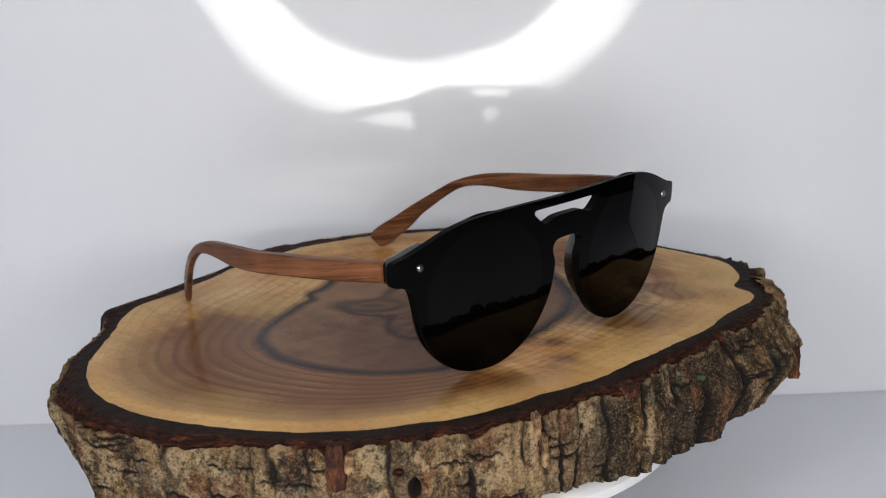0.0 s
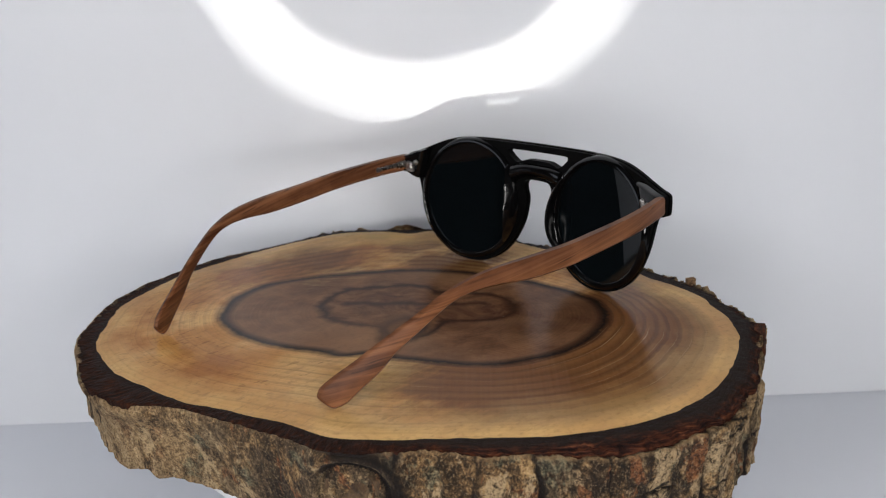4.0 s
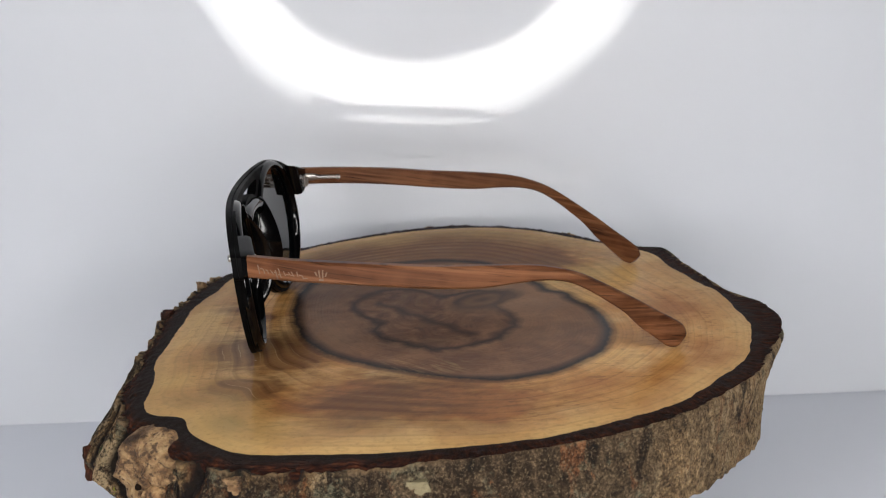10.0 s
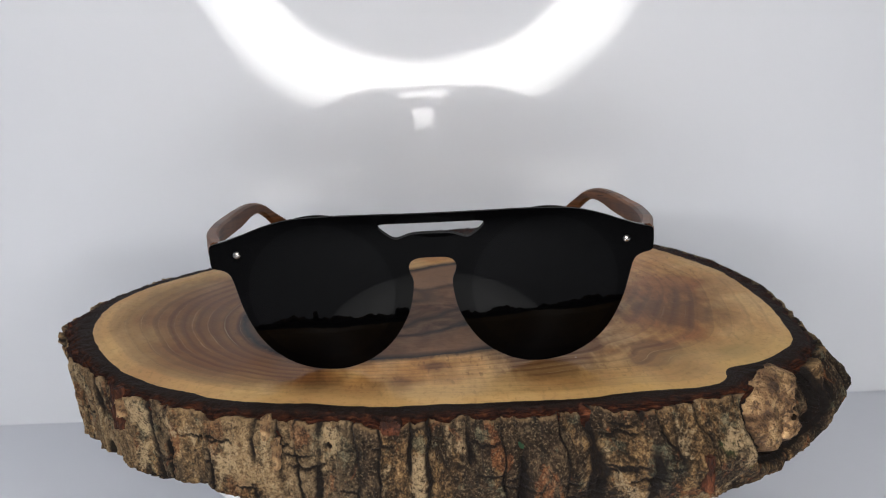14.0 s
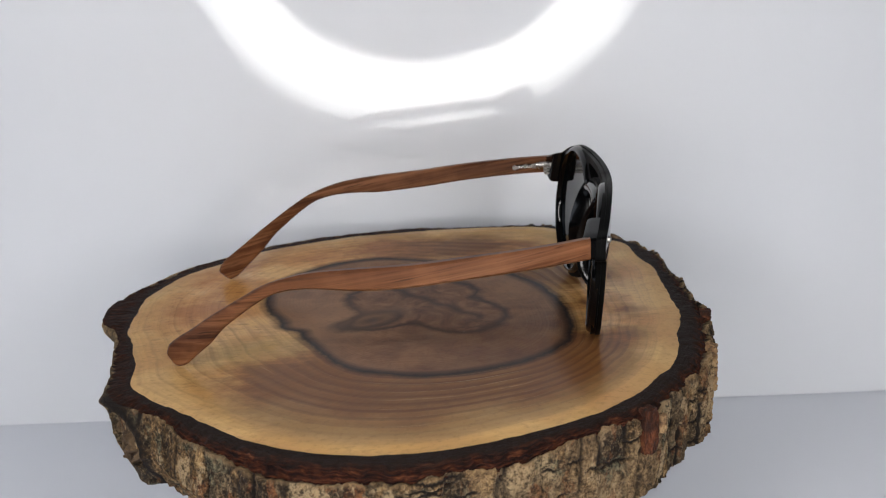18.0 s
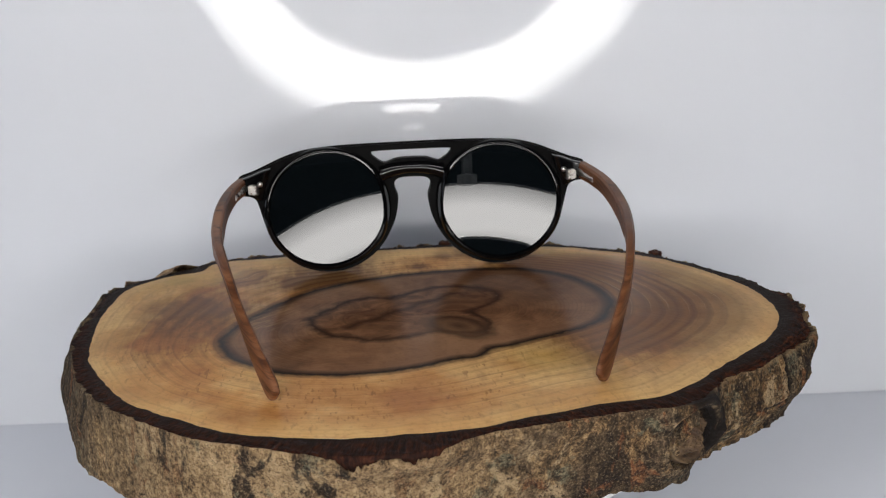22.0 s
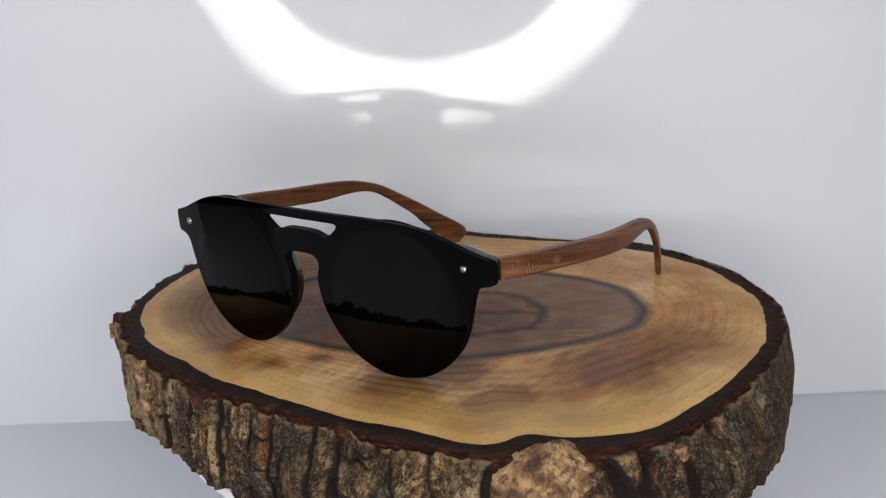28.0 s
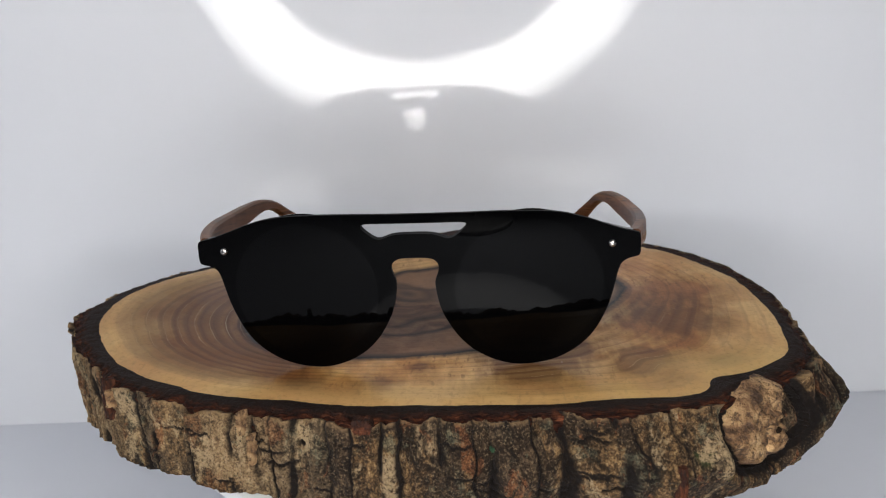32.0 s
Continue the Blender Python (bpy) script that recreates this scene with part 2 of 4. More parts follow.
def make_bark():
    m, nt, b = material("rough bark")
    v = coords(nt)
    smooth = node(nt, "ShaderNodeAttribute", 2, _attr="smooth_side")
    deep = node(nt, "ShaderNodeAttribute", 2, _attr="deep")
    tone = node(nt, "ShaderNodeAttribute", 2, _attr="tone")
    torn = node(nt, "ShaderNodeAttribute", 2, _attr="torn")
    long = noise_of(nt, coords(nt, (1, 1, 0.40)), 120.0, 7.0, 0.74, 0.6)
    spot = noise_of(nt, v, 420.0, 8.0, 0.80, 0.3)
    big = noise_of(nt, coords(nt, (1, 1, 0.55)), 80.0, 5.0, 0.68, 0.5)
    mix = maths(nt, "ADD", maths(nt, "MULTIPLY", spot, 0.60), maths(nt, "MULTIPLY", long, 0.40))
    # dark brown crust and tan layers laid bare; tone also holds painted shade
    col = ramp(nt, mix, [(0.39, (0.007, 0.004, 0.003)), (0.46, (0.042, 0.024, 0.010)), (0.51, (0.148, 0.083, 0.035)), (0.555, (0.375, 0.222, 0.092)), (0.62, (0.700, 0.470, 0.230))])
    dark = ramp(nt, mix, [(0.41, (0.005, 0.003, 0.002)), (0.50, (0.030, 0.017, 0.009)), (0.56, (0.095, 0.059, 0.033)), (0.64, (0.318, 0.211, 0.116))])
    which = maths(nt, "ADD", big, maths(nt, "MULTIPLY", maths(nt, "SUBTRACT", tone, 0.46), 0.24))
    col = blend(nt, grey(nt, which, (0.45, 0.97), (0.51, 0.05)), col, dark)
    # thin pale bark of the smooth side, blotched dark
    light = ramp(nt, mix, [(0.38, (0.032, 0.020, 0.010)), (0.435, (0.180, 0.110, 0.053)), (0.50, (0.435, 0.284, 0.142)), (0.60, (0.700, 0.510, 0.292))])
    blot = grey(nt, noise_of(nt, coords(nt, (1, 1, 0.5)), 66.0, 5.0, 0.66, 0.7), (0.405, 0.0), (0.455, 1.0))
    col = blend(nt, maths(nt, "MULTIPLY", smooth, blot), col, light)
    # rusty flakes, grey-green lichen
    rust = grey(nt, noise_of(nt, coords(nt, (1, 1, 0.5)), 105.0, 4.0, 0.65, 0.5), (0.585, 0), (0.625, 0.85))
    rust = maths(nt, "MULTIPLY", rust, maths(nt, "MULTIPLY_ADD", smooth, -0.75, 1.0))
    col = blend(nt, rust, col, blend(nt, grey(nt, spot, (0.42, 0), (0.60, 1)), (0.053, 0.016, 0.006), (0.382, 0.147, 0.052)))
    lichen = grey(nt, noise_of(nt, v, 74.0, 6.0, 0.74), (0.565, 0), (0.62, 0.65))
    col = blend(nt, lichen, col, blend(nt, grey(nt, spot, (0.42, 0), (0.58, 1)), (0.023, 0.024, 0.014), (0.286, 0.274, 0.172)))
    green = grey(nt, noise_of(nt, v, 48.0, 3.0, 0.6), (0.71, 0), (0.75, 0.6))
    col = blend(nt, green, col, (0.064, 0.089, 0.026))
    crust = grey(nt, noise_of(nt, coords(nt, (1, 1, 0.6)), 72.0, 6.0, 0.72, 0.4), (0.535, 0), (0.575, 0.85))
    crust = maths(nt, "MULTIPLY", crust, grey(nt, which, (0.44, 0.15), (0.52, 1.0)))
    col = blend(nt, maths(nt, "MULTIPLY", crust, grey(nt, spot, (0.42, 0.05), (0.50, 1))), col, (0.572, 0.412, 0.232))
    grain = noise_of(nt, v, 1300.0, 3.0, 0.6)
    col = blend(nt, grey(nt, grain, (0.38, 0.55), (0.48, 0.0)), col, (0.017, 0.010, 0.005))
    col = blend(nt, grey(nt, grain, (0.56, 0.0), (0.68, 0.35)), col, (0.615, 0.441, 0.241))
    # pale fibres along the torn upper edge, near-black by depth in cracks, holes and recesses
    fibre = maths(nt, "MULTIPLY", torn, grey(nt, long, (0.42, 0.0), (0.52, 1.0)))
    col = blend(nt, maths(nt, "MULTIPLY", fibre, 0.6), col, (0.445, 0.284, 0.138))
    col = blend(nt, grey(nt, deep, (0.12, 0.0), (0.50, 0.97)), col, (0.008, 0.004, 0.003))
    put(nt, b, "Base_Color", col)
    put(nt, b, "Roughness", grey(nt, spot, (0.3, 0.72), (0.7, 0.95)))
    b.inputs["IOR"].default_value = 1.35
    h = maths(nt, "ADD", maths(nt, "MULTIPLY", long, 0.8), maths(nt, "MULTIPLY", spot, 1.1))
    bump(nt, b, h, 1.0, 0.0026)
    return m


def make_inner_bark():
    m, nt, b = material("red-brown inner bark")
    v = coords(nt)
    n = noise_of(nt, v, 190.0, 6.0, 0.68, 0.5)
    out = node(nt, "ShaderNodeAttribute", 2, _attr="out")
    ang = node(nt, "ShaderNodeAttribute", 2, _attr="ang")
    calm = node(nt, "ShaderNodeAttribute", 2, _attr="calm")
    # thin layers that run round the trunk, and short strokes across them where the bark is thin
    layers = noise_of(nt, node(nt, "ShaderNodeCombineXYZ", X=maths(nt, "MULTIPLY", ang, 0.5), Y=maths(nt, "MULTIPLY", out, 9.0), Z=0.0), 1.0, 4.0, 0.6, 0.3)
    across = noise_of(nt, node(nt, "ShaderNodeCombineXYZ", X=maths(nt, "MULTIPLY", ang, 1.6), Y=maths(nt, "MULTIPLY", out, 1.6), Z=2.0), 1.0, 4.0, 0.65, 0.3)
    grain = maths(nt, "ADD", maths(nt, "MULTIPLY", n, 0.35), maths(nt, "MULTIPLY", blend(nt, calm, layers, across), 0.65))
    col = ramp(nt, grain, [(0.40, (0.005, 0.002, 0.002)), (0.49, (0.022, 0.007, 0.004)), (0.58, (0.066, 0.020, 0.009)), (0.69, (0.170, 0.062, 0.027))])
    col = blend(nt, maths(nt, "MULTIPLY", calm, 0.40), col, (0.014, 0.007, 0.005))
    # blue-black layer next to the wood
    start = maths(nt, "ADD", out, maths(nt, "MULTIPLY", maths(nt, "SUBTRACT", n, 0.5), 0.5))
    dark = grey(nt, maths(nt, "MULTIPLY_ADD", calm, 0.42, start), (0.50, 0.97), (0.85, 0.0))
    dark = maths(nt, "MULTIPLY", dark, maths(nt, "MULTIPLY_ADD", calm, -0.15, 1.0))
    col = blend(nt, dark, col, blend(nt, n, (0.004, 0.003, 0.003), (0.032, 0.021, 0.017)))
    put(nt, b, "Base_Color", col)
    put(nt, b, "Roughness", grey(nt, n, (0.3, 0.60), (0.7, 0.85)))
    b.inputs["IOR"].default_value = 1.20
    bump(nt, b, grain, 0.9, 0.0016)
    return m


def make_walnut():
    m, nt, b = material("walnut temple")
    g = noise_of(nt, turned(nt, (0.16, 0, 0), (60, 9, 520)), 1.0, 4.0, 0.55, 0.05)
    band = noise_of(nt, turned(nt, (0.12, 0, 0), (20, 5, 170)), 1.0, 3.0, 0.5, 0.1)
    pore = noise_of(nt, turned(nt, (0.18, 0, 0), (150, 26, 1500)), 1.0, 3.0, 0.6)
    streak = noise_of(nt, turned(nt, (0.14, 0, 0), (40, 8, 460)), 1.0, 2.0, 0.5, 0.05)
    col = ramp(nt, g, [(0.34, (0.060, 0.020, 0.009)), (0.45, (0.104, 0.039, 0.016)), (0.55, (0.154, 0.062, 0.027)), (0.68, (0.228, 0.102, 0.049))])
    col = blend(nt, grey(nt, band, (0.36, 0.55), (0.58, 0.0)), col, (0.076, 0.028, 0.014))
    col = blend(nt, grey(nt, streak, (0.60, 0.0), (0.68, 0.70)), col, (0.030, 0.011, 0.007))
    col = blend(nt, grey(nt, pore, (0.36, 0.5), (0.45, 0)), col, (0.034, 0.012, 0.007))
    fleck = noise_of(nt, turned(nt, (0.20, 0, 0), (90, 45, 1100)), 1.0, 2.0, 0.5)
    col = blend(nt, grey(nt, fleck, (0.64, 0.0), (0.70, 0.75)), col, (0.022, 0.009, 0.006))
    col = blend(nt, grey(nt, noise_of(nt, coords(nt), 60.0, 3.0), (0.45, 0.0), (0.68, 0.30)), col, (0.270, 0.112, 0.050))
    put(nt, b, "Base_Color", col)
    put(nt, b, "Roughness", grey(nt, g, (0.3, 0.34), (0.7, 0.44)))
    b.inputs["IOR"].default_value = 1.20
    bump(nt, b, pore, 0.15, 0.0002)
    return m


def make_tint(name, ior, colour):
    m, nt, b = material(name)
    n = noise_of(nt, coords(nt), 40.0)
    put(nt, b, "Base_Color", blend(nt, n, tuple(c * 0.92 for c in colour), tuple(c * 1.08 for c in colour)))
    b.inputs["Roughness"].default_value = 0.0
    b.inputs["IOR"].default_value = ior
    return m


def make_glow():
    m, nt, b = material("ring light diffuser")
    put(nt, b, "Base_Color", (0.8, 0.8, 0.8, 1))
    n = noise_of(nt, coords(nt), 30.0)
    put(nt, b, "Emission_Color", blend(nt, n, (1.0, 0.975, 0.95), (1.0, 0.985, 0.965)))
    tc = nt.nodes.new("ShaderNodeTexCoord")
    r = node(nt, "ShaderNodeVectorMath", 1, _op="LENGTH", i0=tc.outputs["Object"])
    fall = grey(nt, maths(nt, "MULTIPLY_ADD", r, 1 / 0.0865, -0.1988 / 0.0865), (0.0, 0.75), (0.12, 1.0), (0.48, 1.0), (0.80, 0.42))
    put(nt, b, "Emission_Strength", maths(nt, "MULTIPLY", fall, RING_POWER))
    return m


BACKDROP, TABLE, WOOD, BARK, INNER = make_backdrop(), make_table(), make_wood_face(), make_bark(), make_inner_bark()
WALNUT, GLOW = make_walnut(), make_glow()
TINT, LENS = make_tint("near-black tinted shield", 1.19, (0.0006, 0.0006, 0.0007)), make_tint("coated near-black lens", 1.42, (0.0022, 0.0034, 0.0042))
BROW = make_tint("near-black shield over the frame", 1.15, (0.0006, 0.0006, 0.0007))
BLACK = plain("black acetate", (0.002, 0.002, 0.0022), 0.06, 0, 0.2, 80, 1.38)
PAD = plain("clear-polished black acetate", (0.002, 0.002, 0.0022), 0.14, 0, 0.2, 80, 1.40)
GLUED = plain("black frame under the shield", (0.002, 0.002, 0.002), 0.5, 0, 0.2, 80, 1.12)
STEEL = plain("polished steel", (0.42, 0.40, 0.38), 0.30, 1.0, 0.08, 400)
WHITE = plain("white plastic", (0.80, 0.80, 0.80), 0.35, 0, 0.03, 120)
WALL = plain("painted wall", (0.15, 0.155, 0.165), 0.8, 0, 0.05, 12)
CARPET = plain("grey carpet", (0.16, 0.16, 0.17), 0.95, 0, 0.25, 300)
BURNT = plain("light engraving", (0.160, 0.096, 0.056), 0.6, 0, 0.2, 900)


def make_red():
    m, nt, b = material("bare red bark")
    fibre = noise_of(nt, coords(nt, (1, 1, 0.35)), 420.0, 5.0, 0.7, 0.4)
    patch = noise_of(nt, coords(nt), 160.0, 3.0, 0.6)
    col = ramp(nt, fibre, [(0.36, (0.010, 0.004, 0.002)), (0.48, (0.042, 0.012, 0.005)), (0.58, (0.105, 0.032, 0.013)), (0.70, (0.210, 0.085, 0.035))])
    col = blend(nt, grey(nt, patch, (0.42, 0.75), (0.54, 0.0)), col, (0.014, 0.006, 0.004))
    put(nt, b, "Base_Color", col)
    b.inputs["Roughness"].default_value = 0.7
    b.inputs["IOR"].default_value = 1.3
    bump(nt, b, fibre, 0.9, 0.0012)
    return m


def make_knot_wood(name, k):
    m, nt, b = material(name)
    v = coords(nt)
    n = noise_of(nt, v, 110.0, 6.0, 0.65, 0.5)
    s = noise_of(nt, v, 420.0, 4.0, 0.65)
    col = ramp(nt, n, [(p, (r * k, g * k * 0.97, c * k * 0.85)) for p, r, g, c in ((0.36, 0.05, 0.024, 0.011), (0.45, 0.20, 0.110, 0.054), (0.55, 0.40, 0.250, 0.132), (0.66, 0.58, 0.40, 0.23))])
    col = blend(nt, grey(nt, s, (0.40, 0.85), (0.47, 0)), col, (0.07, 0.036, 0.018))
    put(nt, b, "Base_Color", col)
    b.inputs["Roughness"].default_value = 0.85
    bump(nt, b, maths(nt, "ADD", n, s), 1.0, 0.0030)
    return m


RED = make_red()
MOSS, FRESH, SULPHUR = plain("grey lichen", (0.20, 0.165, 0.095), 0.9, 0, 0.5, 500, 1.4, 1.0), plain("green lichen", (0.035, 0.085, 0.040), 0.9, 0, 0.4, 500, 1.4, 1.0), plain("yellow lichen", (0.26, 0.24, 0.04), 0.9, 0, 0.4, 500, 1.4, 1.0)
KNOTWOOD, DARKKNOT = make_knot_wood("weathered knot wood", 0.95), make_knot_wood("dark healed knot", 0.36)
NUBWOOD = make_knot_wood("bare yellow knot wood", 1.25)
# near-black colour that stands for the dark inside a small hole
HOLE = plain("near-black hole stand-in", (0.012, 0.007, 0.004), 0.95, 0, 0.3, 300, 1.2)


# ---- mesh helpers ----
def mesh_of(name, verts, faces, mats, smooth=60):
    me = bpy.data.meshes.new(name)
    me.from_pydata([tuple(v) for v in verts], [], [tuple(f) for f in faces])
    for mt in mats if isinstance(mats, (list, tuple)) else (mats,):
        me.materials.append(mt)
    me.update()
    if smooth:
        me.polygons.foreach_set("use_smooth", [True] * len(me.polygons))
        me.set_sharp_from_angle(angle=radians(smooth))
    return me


def part(name, me, parent, label="", m=None):
    ob = new(name, me)
    ob.parent = parent
    if m is not None:
        ob.matrix_basis = m
    return tagged(ob, label)


def empty(name, m=None):
    ob = new(name)
    ob.empty_display_size = 0.02
    if m is not None:
        ob.matrix_basis = m
    return ob


def box_data(name, x0, x1, y0, y1, z0, z1, mat, bevel=0.002):
    bm = bmesh.new()
    bmesh.ops.create_cube(bm, size=1)
    for v in bm.verts:
        v.co = Vector(((x0 + x1) / 2 + v.co.x * (x1 - x0), (y0 + y1) / 2 + v.co.y * (y1 - y0), (z0 + z1) / 2 + v.co.z * (z1 - z0)))
    if bevel:
        bmesh.ops.bevel(bm, geom=bm.edges[:], offset=bevel, segments=2, affect="EDGES")
    me = bpy.data.meshes.new(name)
    bm.to_mesh(me)
    bm.free()
    me.materials.append(mat)
    return me


def lathe(name, profile, mat, n=96, closed=False, smooth=40):
    """profile: (radius, z) points turned round z."""
    verts, faces, k = [], [], len(profile)
    for i in range(n):
        a = 2 * math.pi * i / n
        verts += [(r * math.cos(a), r * math.sin(a), z) for r, z in profile]
    for i in range(n):
        j = (i + 1) % n
        for q in range(k if closed else k - 1):
            p = (q + 1) % k
            faces.append((i * k + q, j * k + q, j * k + p, i * k + p))
    if not closed:
        for q, flip in ((0, True), (k - 1, False)):
            ring = [i * k + q for i in range(n)]
            faces.append(ring[::-1] if flip else ring)
    return mesh_of(name, verts, faces, mat, smooth)


def table_of(values):
    """A smooth periodic function of degrees from values at even steps."""
    n = len(values)

    def f(deg):
        u = (deg % 360) / 360 * n
        i = int(u) % n
        t = u - int(u)
        p0, p1, p2, p3 = values[(i - 1) % n], values[i], values[(i + 1) % n], values[(i + 2) % n]
        return p1 + 0.5 * t * (p2 - p0 + t * (2 * p0 - 5 * p1 + 4 * p2 - p3 + t * (3 * (p1 - p2) + p3 - p0)))
    return f


def bell(x, mid, wide):
    d = (x - mid + 180) % 360 - 180
    return math.exp(-(d / wide) ** 2)


def fbm(x, y, z, octaves=4):
    return noise.fractal(Vector((x, y, z)), 1.0, 2.0, octaves)


# ---- the room, the table, the backdrop ----
def build_setting():
    top = new("table_top", box_data("table_top", -0.62, 0.62, -0.80, 0.45, -0.03, 0, TABLE, 0.003))
    top.matrix_basis = pose(0, 0, 0, 0, 0.55, 0)
    tagged(top, "pale grey-white laminate table top under the turntable", "table", kind="structure")
    for x in (-0.56, 0.56):
        for y in (-0.74, 0.39):
            part("leg", box_data("leg", x - 0.03, x + 0.03, y - 0.03, y + 0.03, -0.7445 + x * 0.0096, -0.03, WHITE, 0.004), top)
    # glossy sheet, leaning back a little
    lean = 2.2
    foot = Vector((0, 0.1510, -0.002))
    sheet = new("backdrop", box_data("backdrop", -0.48, 0.48, 0, 0.004, 0, 0.80, BACKDROP, 0.001))
    sheet.matrix_basis = Matrix.Translation(foot) @ pose(0, 0, 0, -lean, 0, -0.15)
    tagged(sheet, "glossy white sheet standing upright on the table behind the turntable", "backdrop", kind="structure")
    # plain unseen room; the west wall's opening is added for the fill lamp
    for name, x0, x1, y0, y1, z0, z1, mt in (
            ("wall_north", -1.9, 1.9, 1.5, 1.6, -0.75, 1.85, WALL), ("wall_south", -1.9, 1.9, -2.1, -2.0, -0.75, 1.85, WALL),
            ("wall_east", 1.9, 2.0, -2.1, 1.6, -0.75, 1.85, WALL), ("ceiling", -2.0, 2.0, -2.1, 1.6, 1.85, 1.95, WALL), ("wall_west", -2.0, -1.9, -2.1, -1.2, -0.75, 1.85, WALL), ("wall_west_end", -2.0, -1.9, 0.1, 1.6, -0.75, 1.85, WALL),
            ("wall_west_sill", -2.0, -1.9, -1.2, 0.1, -0.75, 0.2, WALL), ("wall_west_head", -2.0, -1.9, -1.2, 0.1, 1.3, 1.85, WALL),
            ("floor", -2.0, 2.0, -2.1, 1.6, -0.85, -0.75, CARPET)):
        tagged(new(name, box_data(name, x0, x1, y0, y1, z0, z1, mt, 0)), kind="structure")


def build_ring_light():
    ring = empty("ring_light", Matrix.Translation((0.0043, -0.560, 0.3568)) @ pose(0, 0, 0, -90, 0, 0))
    tagged(ring, "large white ring light glowing behind the camera", "ring light")
    n, a0, a1 = 24, 0.1988, 0.2680
    mid, half = (a0 + a1) / 2, (a1 - a0) / 2
    prof = [(a0, 0.012)] + [(mid + half * math.cos(math.pi * (1 - k / n)), 0.012 + 0.007 * math.sin(math.pi * k / n)) for k in range(1, n)] + [(a1, 0.012)]
    part("diffuser", lathe("diffuser", prof + [(a1, 0.010), (a0, 0.010)], GLOW, 128, True), ring, "glowing white diffuser")
    part("housing", lathe("housing", [(a0 - 0.004, -0.018), (a0 - 0.004, 0.011), (a0 - 0.001, 0.0118), (a0 - 0.001, 0.0095), (a1 + 0.001, 0.0095), (a1 + 0.001, 0.0118), (a1 + 0.004, 0.011), (a1 + 0.004, -0.018), (a1 - 0.004, -0.024), (a0 + 0.004, -0.024)], WHITE, 128, True), ring)
    upright = pose(0, 0, 0, 90, 0, 0) @ pose(0, 0.010, 0)
    part("stand_base", lathe("stand_base", [(0.07, -0.358), (0.07, -0.352), (0.066, -0.349), (0.012, -0.346)], WHITE, 48), ring, "flat round white base", upright)
    part("pole", lathe("pole", [(0.006, -0.347), (0.006, -0.284), (0.011, -0.282), (0.011, -0.268), (0.006, -0.266)], WHITE, 32), ring, "short white pole", upright)
    return ring


def build_turntable():
    tt = empty("turntable", pose(0, 0, 0))
    tagged(tt, "white round motor turntable under the slice of wood", "turntable")
    h = TOP - THICK
    part("base", lathe("base", [(0.062, -0.001), (0.064, 0.002), (0.058, 0.010), (0.055, h - 0.020), (0.052, h - 0.012), (0.03, h - 0.011)], WHITE), tt)
    plat = part("platter", lathe("platter", [(0.091, h - 0.010), (0.095, h - 0.008), (0.096, h - 0.004), (0.0945, h - 0.0015), (0.092, h - 0.0006)], WHITE), tt)
    return tt, plat


# ---- the slice of wood ----
# radius of the sawn face and of the rim of the bark, millimetres, every ten degrees
RW = table_of([125.5, 128.2, 134.0, 129.9, 127.1, 125.6, 125.8, 124.6, 125.4, 123.6, 123.3, 120.9, 118.5, 114.7, 112.6, 110.3, 112, 118.7,
               118.7, 121.2, 126.1, 129.4, 129.0, 125.1, 120.3, 116.6, 111.4, 106.3, 101.4, 96, 94.9, 93.5, 94.2, 97.3, 104.3, 111.8])
RB = table_of([133, 138, 143.2, 137.8, 133.2, 132, 130.6, 131, 130.4, 128.8, 129.5, 128, 129.6, 126.8, 116.8, 116.6, 119.8, 127.4,
               124.3, 129, 135.4, 138.8, 140.8, 135.4, 128.2, 123.7, 121.4, 114.7, 111.2, 107, 103.6, 104.4, 102.4, 106.4, 111.6, 124])
# how far the bark stands out from the rim half-way down and at its foot, and where the foot lies, every twenty degrees
MIDWAY = table_of([7.0, 7.5, 6.5, 3.0, 0.7, -2.0, -5.5, -5.5, -2.5, 0.4, 1.6, -3.4, -1.6, -1.6, 0.2, 0.9, 3.2, 10.0])
FOOT = table_of([-4.0, -1.5, 4.0, 2.0, 1.0, -1.7, -7.5, -8.0, -9.5, -9.5, -9.1, -6.0, -3.0, -3.0, -0.8, -1.0, 1.5, 1.0])
LOW = table_of([35.3, 31.5, 32.8, 31.0, 28.8, 28.4, 28.4, 30.2, 31.6, 30.3, 31.0, 34.8, 32.0, 29.6, 28.6, 31.2, 34.4, 35.3])
HEART = table_of([58, 63, 77, 74, 61, 50, 52, 68, 73, 71, 59, 55])
CORE = table_of([26, 32, 39, 36, 33, 26, 39, 22, 36, 37, 28, 20])


# brown marks in the wood; the last two paint shade round the lens foot
MARKS_AND_SHADE = [(95, 13, 9, 0.9), (98, 4, 6, 0.6), (71, -20, 8, 0.8), (79, -22, 5, 0.7), (45, -62, 7, 0.6), (25, -79, 6, 0.6), (43, -43, 5, 0.5), (116, 28, 6, 0.6), (-20, -75, 13, 0.5), (-34, -57, 10, 0.6), (-22, -88, 8, 0.6), (-67, -51, 9, 0.4), (-80, -1, 6, 0.4), (-41, -83, 13, 0.9), (-60, -72, 9, 0.5), (67, -2, 13, 0.6), (82, 50, 12, 0.4)]


def soft(a, b, x):
    t = min(1, max(0, (x - a) / (b - a)))
    return t * t * (3 - 2 * t)


def calm_side(d):
    """One on the side of the trunk with thin smooth bark, nought on the deeply cracked side."""
    d = d % 360
    return soft(34, 50, d) * (1 - soft(168, 186, d))


